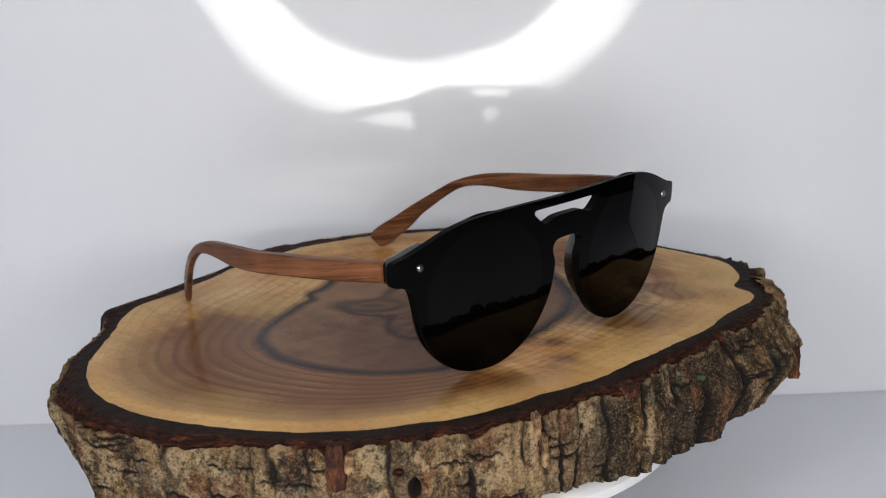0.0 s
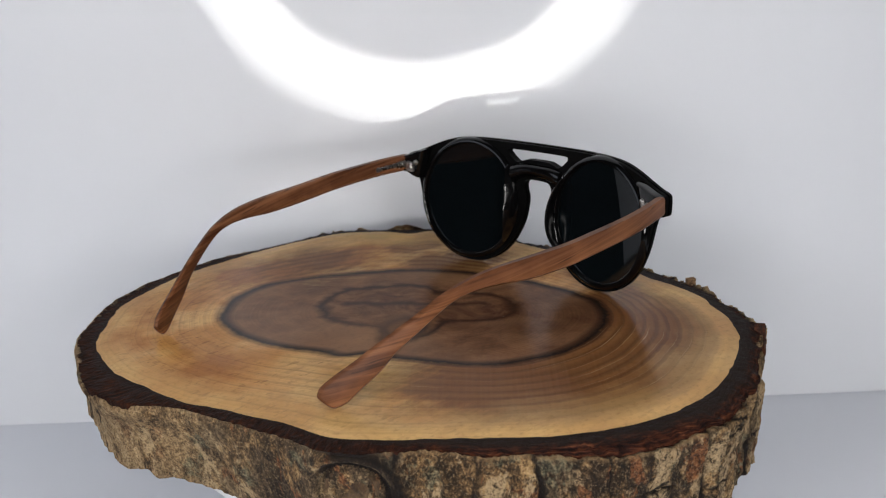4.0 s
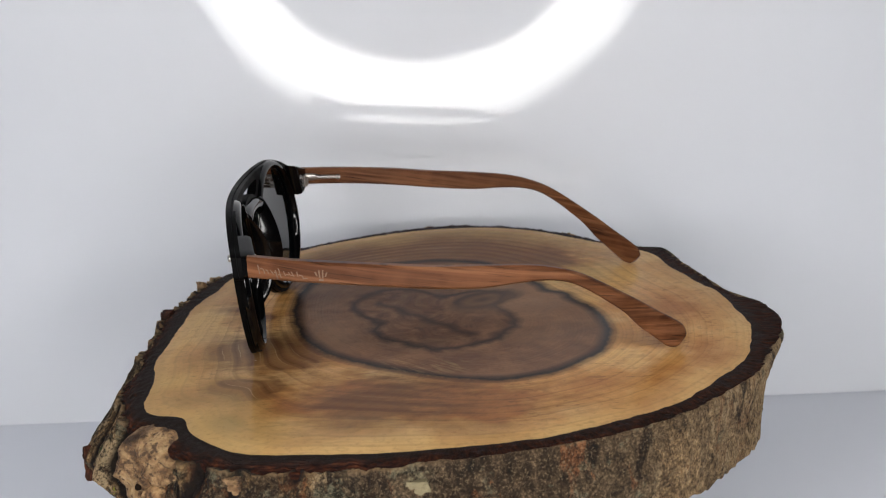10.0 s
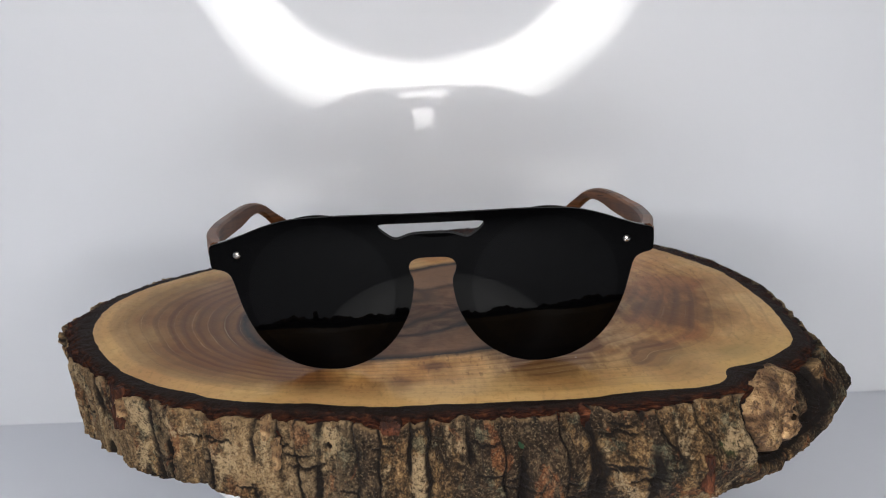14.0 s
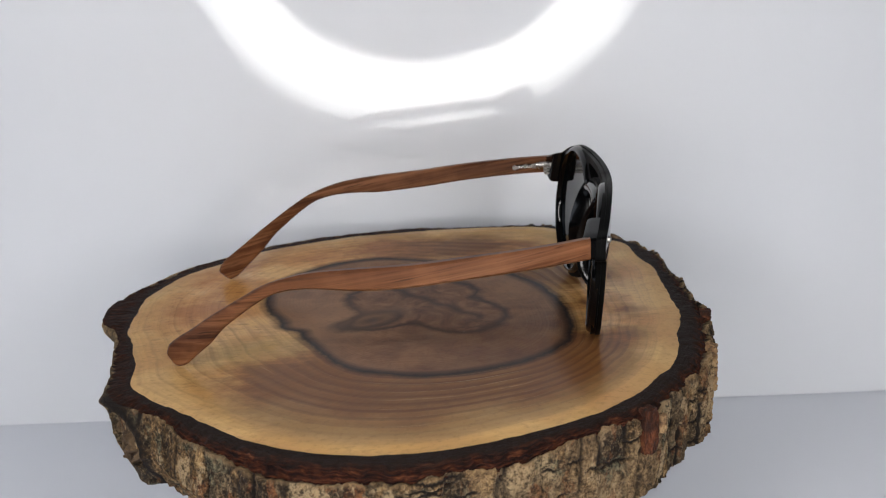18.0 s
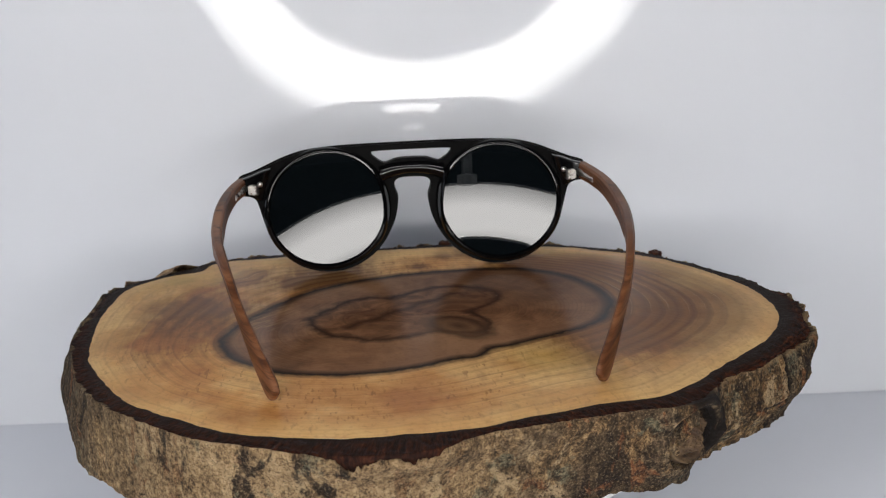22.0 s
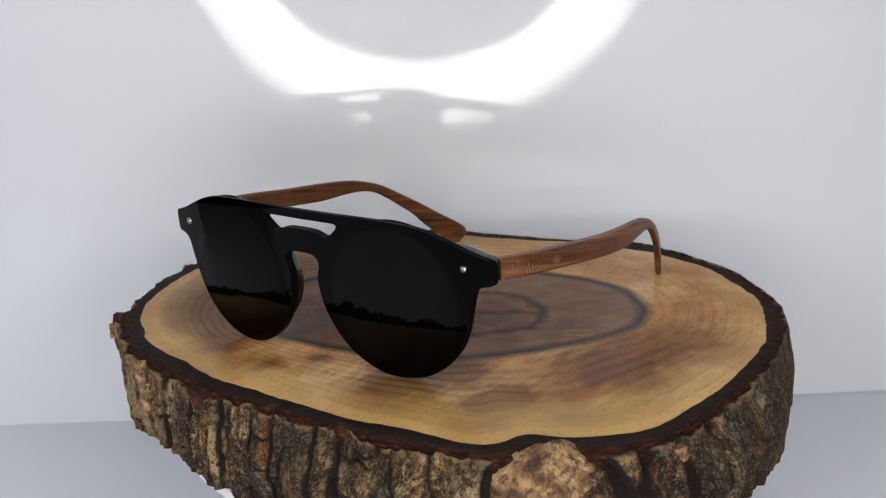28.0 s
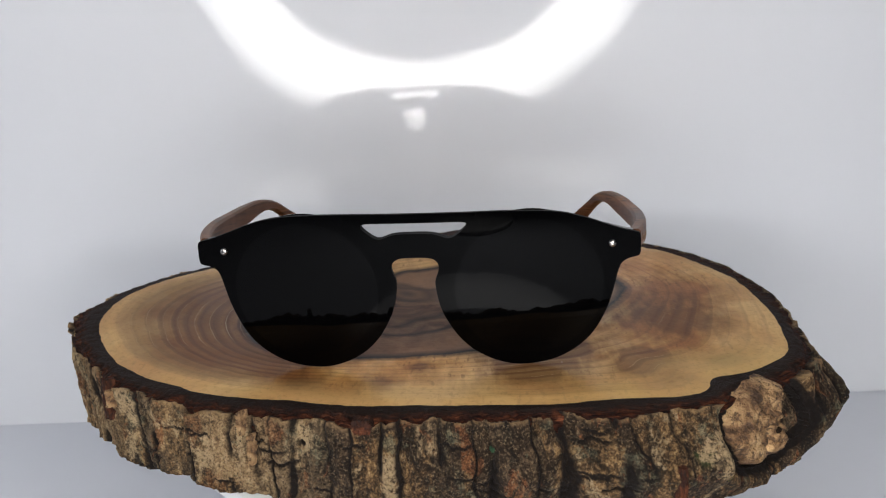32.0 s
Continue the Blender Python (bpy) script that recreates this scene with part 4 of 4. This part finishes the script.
def sheet_mesh(name, outline, holes, y0, y1, mt, step=2.2, round_mm=0.35, edge=None, over=None, marks=()):
    """A curved plate between two depths behind the front, cut to an outline with holes."""
    from mathutils.geometry import delaunay_2d_cdt
    pts, edges = [], []
    for loop in [outline] + holes:
        s = len(pts)
        pts += [Vector(p) for p in loop]
        edges += [(s + i, s + (i + 1) % len(loop)) for i in range(len(loop))]
    for loop in marks:
        s = len(pts)
        pts += [Vector(p) for p in loop]
        edges += [(s + i, s + (i + 1) % len(loop)) for i in range(len(loop))]
    xs, zs = [p[0] for p in outline], [p[1] for p in outline]
    border = [(p.x, p.y) for p in pts]
    x = min(xs) + step / 2
    while x < max(xs):
        z = min(zs) + step / 2
        while z < max(zs):
            if inside(outline, x, z) and not any(inside(h, x, z) for h in holes) and min((x - a) ** 2 + (z - b) ** 2 for a, b in border) > (step * 0.45) ** 2:
                pts.append(Vector((x, z)))
            z += step
        x += step
    v2, _e, f2, *_ = delaunay_2d_cdt(pts, edges, [], 0, 1e-5)
    tris = []
    for f in f2:
        cx, cz = sum(v2[i].x for i in f) / 3, sum(v2[i].y for i in f) / 3
        if inside(outline, cx, cz) and not any(inside(h, cx, cz) for h in holes):
            tris.append(list(f))
    n = len(v2)
    verts = [(p.x, face_y(p.x, p.y) + y0, p.y) for p in v2] + [(p.x, face_y(p.x, p.y) + y1, p.y) for p in v2]
    faces, count = [], {}
    for f in tris:
        area = (v2[f[1]].x - v2[f[0]].x) * (v2[f[2]].y - v2[f[0]].y) - (v2[f[1]].y - v2[f[0]].y) * (v2[f[2]].x - v2[f[0]].x)
        if area < 0:
            f = f[::-1]
        faces.append(tuple(f))
        faces.append(tuple(i + n for i in f[::-1]))
        for a, b in zip(f, f[1:] + f[:1]):
            count[(a, b)] = 1
    for a, b in count:
        if (b, a) not in count:
            faces.append((b, a, a + n, b + n))
    me = mesh_of(name, [tuple(c / 1000 for c in v) for v in verts], faces, mt, 35)
    bm = bmesh.new()
    bm.from_mesh(me)
    loose = [v for v in bm.verts if not v.link_faces]
    bmesh.ops.delete(bm, geom=loose, context="VERTS")
    bmesh.ops.recalc_face_normals(bm, faces=bm.faces[:])
    sharp = [e for e in bm.edges if len(e.link_faces) == 2 and e.calc_face_angle() > radians(60)]
    if round_mm:
        bmesh.ops.bevel(bm, geom=sharp, offset=round_mm / 1000, segments=2, affect="EDGES", clamp_overlap=True)
    bm.to_mesh(me)
    bm.free()
    me.polygons.foreach_set("use_smooth", [True] * len(me.polygons))
    normals = []
    for p in me.polygons:
        for vi in p.vertices:
            if abs(p.normal.y) > 0.9:
                x, _y, z = me.vertices[vi].co * 1000
                n = Vector((13.0 * x / 63 ** 2, -1, -0.093 + (z - 28) / 400)).normalized()
                normals.append(n if p.normal.y < 0 else -n)
            else:
                normals.append(p.normal.copy())
    me.normals_split_custom_set(normals)
    if edge:
        me.materials.append(edge)
        for p in me.polygons:
            if abs(p.normal.y) < 0.8:
                p.material_index = 1
    if over:
        # the part of the plate outside the marked rounds
        me.materials.append(over)
        for p in me.polygons:
            c = p.center * 1000
            if p.material_index == 0 and not any(inside(loop, c.x, c.z) for loop in marks):
                p.material_index = 2
    return me


def sweep(name, rings, mt, caps=True, smooth=50):
    """Joins equal rings of points (millimetres) along a path."""
    k = len(rings[0])
    verts = [tuple(c / 1000 for c in p) for r in rings for p in r]
    faces = []
    for i in range(len(rings) - 1):
        for q in range(k):
            p = (q + 1) % k
            faces.append((i * k + q, i * k + p, (i + 1) * k + p, (i + 1) * k + q))
    if caps:
        faces.append(tuple(range(k - 1, -1, -1)))
        faces.append(tuple(range((len(rings) - 1) * k, len(rings) * k)))
    me = mesh_of(name, verts, faces, mt, smooth)
    bm = bmesh.new()
    bm.from_mesh(me)
    bmesh.ops.recalc_face_normals(bm, faces=bm.faces[:])
    bm.to_mesh(me)
    bm.free()
    return me


def lens_mesh(side):
    """A round, slightly hollow lens whose back lies in the rim."""
    a, b = (0.1297, -0.0926) if side > 0 else (0.1096, -0.0954)
    n, rows = 72, 18
    verts, faces = [], []
    for back in (0, 1):
        base = len(verts)
        for j in range(rows + 1):
            for i in range(n if j else 1):
                t = 2 * math.pi * i / n
                u, w = 24.5 * j / rows * math.cos(t), 23.9 * j / rows * math.sin(t)
                y = -0.75 - (0 if back else 0.7) + a * u + b * w + (3.93 * u * u + 4.43 * w * w) / 2000 - 0.0408 * u * w / 1000
                verts.append((side * (36.4 + u) / 1000, y / 1000, (27.6 + w) / 1000))
        ring = lambda j, i: base + (1 + (j - 1) * n + i % n if j else 0)
        for j in range(rows):
            for i in range(n):
                f = (ring(0, 0), ring(1, i), ring(1, i + 1)) if j == 0 else (ring(j, i), ring(j + 1, i), ring(j + 1, i + 1), ring(j, i + 1))
                faces.append(f)
    half, last = len(verts) // 2, 1 + (rows - 1) * n
    for i in range(n):
        faces.append((last + i, last + (i + 1) % n, half + last + (i + 1) % n, half + last + i))
    me = mesh_of("lens", verts, faces, LENS, 0)
    bm = bmesh.new()
    bm.from_mesh(me)
    bmesh.ops.recalc_face_normals(bm, faces=bm.faces[:])
    bm.to_mesh(me)
    bm.free()
    me.polygons.foreach_set("use_smooth", [True] * len(me.polygons))
    me.set_sharp_from_angle(angle=radians(40))
    return me


def half_outline():
    """Upper middle to lower middle of the front, right half."""
    return [(10, 53.7), (21, 53.7), (31, 53.6), (41, 53.1), (48, 52.1), (55, 50.0), (61.5, 47.4), (67, 45.3), (71, 44.2), (72.3, 43.2), (72.5, 40), (72.3, 37.0), (71.4, 36.0), (68.5, 35.4), (66.2, 34.0), (65.0, 31.0),
            (64.0, 27), (62.8, 22.5), (61, 17.8), (58.5, 12.9), (54.8, 8.2), (49.4, 4.1), (43.8, 1.7), (38, 0.6), (32.6, 0.5), (27.8, 1.4), (23, 3.3), (17.8, 6.6), (13.4, 11.1), (10, 16.5), (7.8, 21.5), (6.7, 26.5), (6.3, 31.0), (7.4, 34.4), (7.5, 36.6), (6.2, 38.4), (3.2, 39.1)]


def build_glasses():
    g = empty("sunglasses")
    tagged(g, "open black sunglasses with dark lenses and walnut temples", "sunglasses")
    half = half_outline()
    outline = spline(half + [(-x, z) for x, z in half[::-1]], 4)
    slot = spline([(-16.8, 49.9), (-15.6, 50.6), (-8, 50.7), (0, 50.7), (8, 50.7), (15.6, 50.6), (16.8, 49.9), (16.2, 48.6), (13.2, 46.2), (11.2, 45.5), (9.0, 46.1), (6.0, 47.0), (0, 47.2), (-6.0, 47.0), (-9.0, 46.1), (-11.2, 45.5), (-13.2, 46.2), (-16.2, 48.6)], 3)
    rounds = [[(side * 36.4 + 24.0 * math.cos(2 * math.pi * i / 96), 27.6 + 23.4 * math.sin(2 * math.pi * i / 96)) for i in range(96)] for side in (-1, 1)]
    part("lens_shield", sheet_mesh("lens_shield", outline, [slot], 0, 1.7, TINT, 1.7, 0.25, GLUED, BROW, rounds), g, "one-piece dark tinted lens with a slot under the brow")
    eyes = [[(side * 36.4 + 24.1 * math.cos(2 * math.pi * i / 64), 27.6 + 23.5 * math.sin(2 * math.pi * i / 64)) for i in range(64)] for side in (-1, 1)]
    inner = [(x * 0.990 + (0.3 if x > 0 else -0.3), 27.6 + (z - 27.6) * 0.985) for x, z in outline]
    part("front_frame", sheet_mesh("front_frame", inner, eyes + [slot], 1.75, 3.3, GLUED, 2.6, 0.3), g, "thin black frame behind the lens")
    for side in (-1, 1):
        # rim behind each lens
        rings, n = [], 96
        for i in range(n + 1):
            a = 2 * math.pi * i / n
            nx, nz = math.cos(a), math.sin(a)
            cx, cz = side * 36.4, 27.6
            ring = []
            for u, w in ((24.4, 2.6), (24.0, 3.0), (24.15, 4.4), (24.6, 5.0), (25.4, 5.0), (26.2, 4.3), (26.6, 3.4), (26.7, 2.6)):
                x, z = cx + nx * u * 1.005, cz + nz * (u * 0.975)
                ring.append((x, face_y(cx + nx * 25.5, cz + nz * 25) + w, z))
            rings.append(ring)
        rim = part("rim", sweep("rim", rings, BLACK, False), g)
        part("lens", lens_mesh(side), g, "curved dark lens")
        # nose pad: a fin growing backwards from the inner side of the rim
        rings = []
        for i in range(25):
            t = i / 24
            a = radians(140 + 82 * t) if side > 0 else radians(40 - 82 * t)
            lift = math.sin(math.pi * min(1, t * 1.02)) ** 0.8
            nx, nz = math.cos(a), math.sin(a)
            bx, bz = side * 36.4 + nx * 26.0, 27.6 + nz * 25.2
            by = face_y(bx, bz) + 4.0
            tip = (bx + side * 1.6 * lift + nx * 0.2, by + 0.6 + 6.2 * lift, bz - 1.2 * lift)
            w = 0.8
            rings.append([(bx + nx * w, by, bz + nz * w), (tip[0] + nx * 0.6, tip[1] - 0.6, tip[2] + nz * 0.6), (tip[0], tip[1], tip[2]), (tip[0] - nx * 0.6, tip[1] - 0.6, tip[2] - nz * 0.6), (bx - nx * w, by, bz - nz * w)])
        part("nose_pad", sweep("nose_pad", rings, PAD, True, 70), g)
        # end piece
        ys = lambda x, z: face_y(x, z)
        outline_e = [(58.5, 47.2), (62, 46.4), (67, 44.6), (71, 43.6), (71.9, 42.8), (71.9, 37.4), (71, 36.6), (68, 36.2), (65, 34.6), (62.5, 34)]
        rings = []
        for w, grow in ((1.75, 0.0), (6.2, 0.0), (7.4, 0.4), (7.8, 0.9)):
            cxm, czm = 66.5, 40.5
            rings.append([(side * (x + (cxm - x) * grow * 0.12), ys(x, z) + w, z + (czm - z) * grow * 0.12) for x, z in outline_e])
        part("end_piece", sweep("end_piece", rings, BLACK, True, 40), g)
        # rivet seen in front and behind
        for y, r, name in ((face_y(63.2, 41) - 0.35, 1.2, "rivet"), (face_y(63.2, 41) + 8.0, 1.2, "rivet")):
            prof = [(0.0002, 0.00055), (r * 0.45e-3, 0.0005), (r * 0.85e-3, 0.0003), (r * 1e-3, 0.0), (r * 0.95e-3, -0.0006)]
            flip = 90 if y < 3 else -90
            part(name, lathe(name, prof[::-1], STEEL, 24), g, "small round steel rivet", Matrix.Translation((side * 0.0632, y / 1000, 0.041)) @ pose(0, 0, 0, flip, 0, 0))
        # hinge
        hinge = part("hinge", box_data("hinge", side * 0.0664 - 0.0016, side * 0.0664 + 0.0016, 0.0066, 0.0104, 0.0372, 0.0412, STEEL, 0.0005), g, "small steel hinge")
        for z in (0.0376, 0.0390, 0.0404):
            part("knuckle", lathe("knuckle", [(0.0013, -0.0006), (0.0015, -0.0004), (0.0015, 0.0004), (0.0013, 0.0006)], STEEL, 16), hinge, "", Matrix.Translation((side * 0.0652, 0.0090, z)))
        build_temple(g, side)
    # keyhole bridge behind the shield
    rings = []
    for i in range(21):
        t = i / 20 * 2 - 1
        x = 13.5 * t
        mid = 43.0 - 2.6 * abs(t) ** 2.5
        hh = 2.6 + 1.2 * abs(t) ** 2
        y = face_y(x, mid)
        rings.append([(x, y + 1.75, mid - hh), (x, y + 4.6, mid - hh + 0.3), (x, y + 5.8, mid - hh * 0.3), (x, y + 5.6, mid + hh * 0.5), (x, y + 4.2, mid + hh), (x, y + 1.75, mid + hh)])
    part("bridge", sweep("bridge", rings, BLACK, True, 60), g, "glossy black keyhole bridge")
    return g


# upper and lower edge of a temple: y, z and y, z
TEMPLE = [(7, 43.8, 7, 37.0), (26, 42.4, 26, 35.6), (46, 40.8, 46, 33.8), (63, 39.1, 63, 31.9), (81, 38.0, 80, 30.8), (95, 36.8, 92, 31.3), (104, 34.9, 101, 31.1), (112, 32.0, 108.5, 29.4),
          (119, 28.0, 115, 25.7), (126, 23.5, 121, 21.2), (133, 18.8, 127, 16.2), (139, 14.4, 132, 10.6), (144.3, 10.8, 137.6, 5.6), (148.2, 7.6, 142.0, 1.6), (149.4, 5.0, 145.2, 0.3)]
# how far out the outer face of a temple lies, along y
SPREAD = {1: [(5, 72.3), (20, 75.6), (35, 76.8), (50, 76.8), (70, 75.3), (87, 72.5), (107, 67.4), (121, 62.5), (133, 57.0), (142, 52.5), (152, 47.5)],
          -1: [(5, 72.3), (20, 76.3), (35, 78.6), (55, 79.2), (73, 78.1), (99, 74.2), (117, 69.7), (127, 65.3), (136, 60.9), (144, 56.6), (154, 51.0)]}


def temple_x(side, y):
    curve = spline(SPREAD[side], 6, False)
    return side * float(np.interp(y, [p[0] for p in curve], [p[1] for p in curve]))


def build_temple(g, side):
    rings = []
    for yu, zu, yl, zl in spline(TEMPLE, 4, False):
        cut = 0.8
        wide = 2.1 - 0.85 * min(1, max(0, (yu - 60) / 70))
        up, lo = np.array((yu, zu)), np.array((yl, zl))
        axis = (up - lo) / np.linalg.norm(up - lo)
        ring = []
        for dx, p in ((wide - cut, up), (wide, up - axis * cut), (wide, lo + axis * cut), (wide - cut, lo), (-wide + cut, lo), (-wide, lo + axis * cut), (-wide, up - axis * cut), (-wide + cut, up)):
            ring.append((temple_x(side, p[0]) + dx * side - side * wide, p[0], p[1]))
        rings.append(ring)
    # rounded tip
    mid = np.mean(rings[-1], axis=0)
    for s, push in ((0.8, 0.5), (0.45, 0.8)):
        rings.append([tuple(mid + (np.array(p) - mid) * s + np.array((0, push, -0.25 * push))) for p in rings[-1 if s == 0.8 else -2]])
    temple = part("temple", sweep("temple", rings, WALNUT, True, 40), g, "curved walnut temple")
    # steel spring plate let into the inner face
    verts = []
    for y, half in ((8.5, 1.5), (12, 1.5), (14.5, 1.0), (21.5, 0.8), (22.5, 1.2), (23.5, 0.8)):
        zc = 40.2 - (y - 7) * 0.078
        x = temple_x(side, y) - side * 4.25
        verts.append([(x - side * 0.0, y, zc - half), (x - side * 0.5, y, zc - half * 0.6), (x - side * 0.5, y, zc + half * 0.6), (x, y, zc + half)])
    part("spring_plate", sweep("spring_plate", verts, STEEL, True, 40), temple, "polished steel spring hinge plate")
    if side > 0:
        # engraved mark: thin joined slanting strokes and a small emblem
        random.seed(5)
        y = 11.0
        for k in range(11):
            tall = 3.0 if k in (0, 4, 5) else random.uniform(1.0, 1.6)
            drop = -0.7 if k in (4, 10) else 0
            zc = 39.8 - (y - 7) * 0.085 + drop + (0.5 if k == 0 else 0)
            stroke(temple, side, y, zc, 0.15, tall, random.uniform(-0.9, -0.3))
            if k % 3 != 2:
                stroke(temple, side, y + 0.7, zc + random.uniform(-0.6, 0.5), 0.50, 0.24, 0)
            y += random.uniform(1.15, 1.75)
        for off, tall, slant in ((-1.3, 1.3, -0.5), (-0.45, 2.4, -0.15), (0.45, 2.6, 0.15), (1.3, 1.4, 0.5)):
            stroke(temple, side, 30.4 + off, 38.2 - off * 0.08 + tall * 0.12, 0.24, tall, slant)
        stroke(temple, side, 30.4, 36.6, 0.7, 0.7, 0)


def stroke(temple, side, y, z, wide, tall, slant):
    ring = []
    x = temple_x(side, y) + side * 0.02
    for dx in (-0.15, 0.06):
        ring.append([(x + side * dx, y - wide + slant * 0.0, z - tall / 2), (x + side * dx, y + wide, z - tall / 2), (x + side * dx, y + wide + slant, z + tall / 2), (x + side * dx, y - wide + slant, z + tall / 2)])
    part("engraving", sweep("engraving", ring, BURNT, True, 30), temple, "light engraved stroke")


build_setting()
RING = build_ring_light()
TURNTABLE, PLATTER = build_turntable()
SLICE = build_slice()
GLASSES = build_glasses()
# where the glasses stand on the slice
ON_SLICE = pose(0.0438, -0.0424, 0.0, 0, 0, 43.48)


def motions():
    walk(SLICE, [(t, pose(0, 0, TOP, 0, 0, a)) for t, a in TURNS])
    walk(PLATTER, [(t, pose(0, 0, 0, 0, 0, a)) for t, a in TURNS])
    walk(GLASSES, [(t, pose(0, 0, TOP, 0, 0, a) @ ON_SLICE) for t, a in TURNS])


motions()
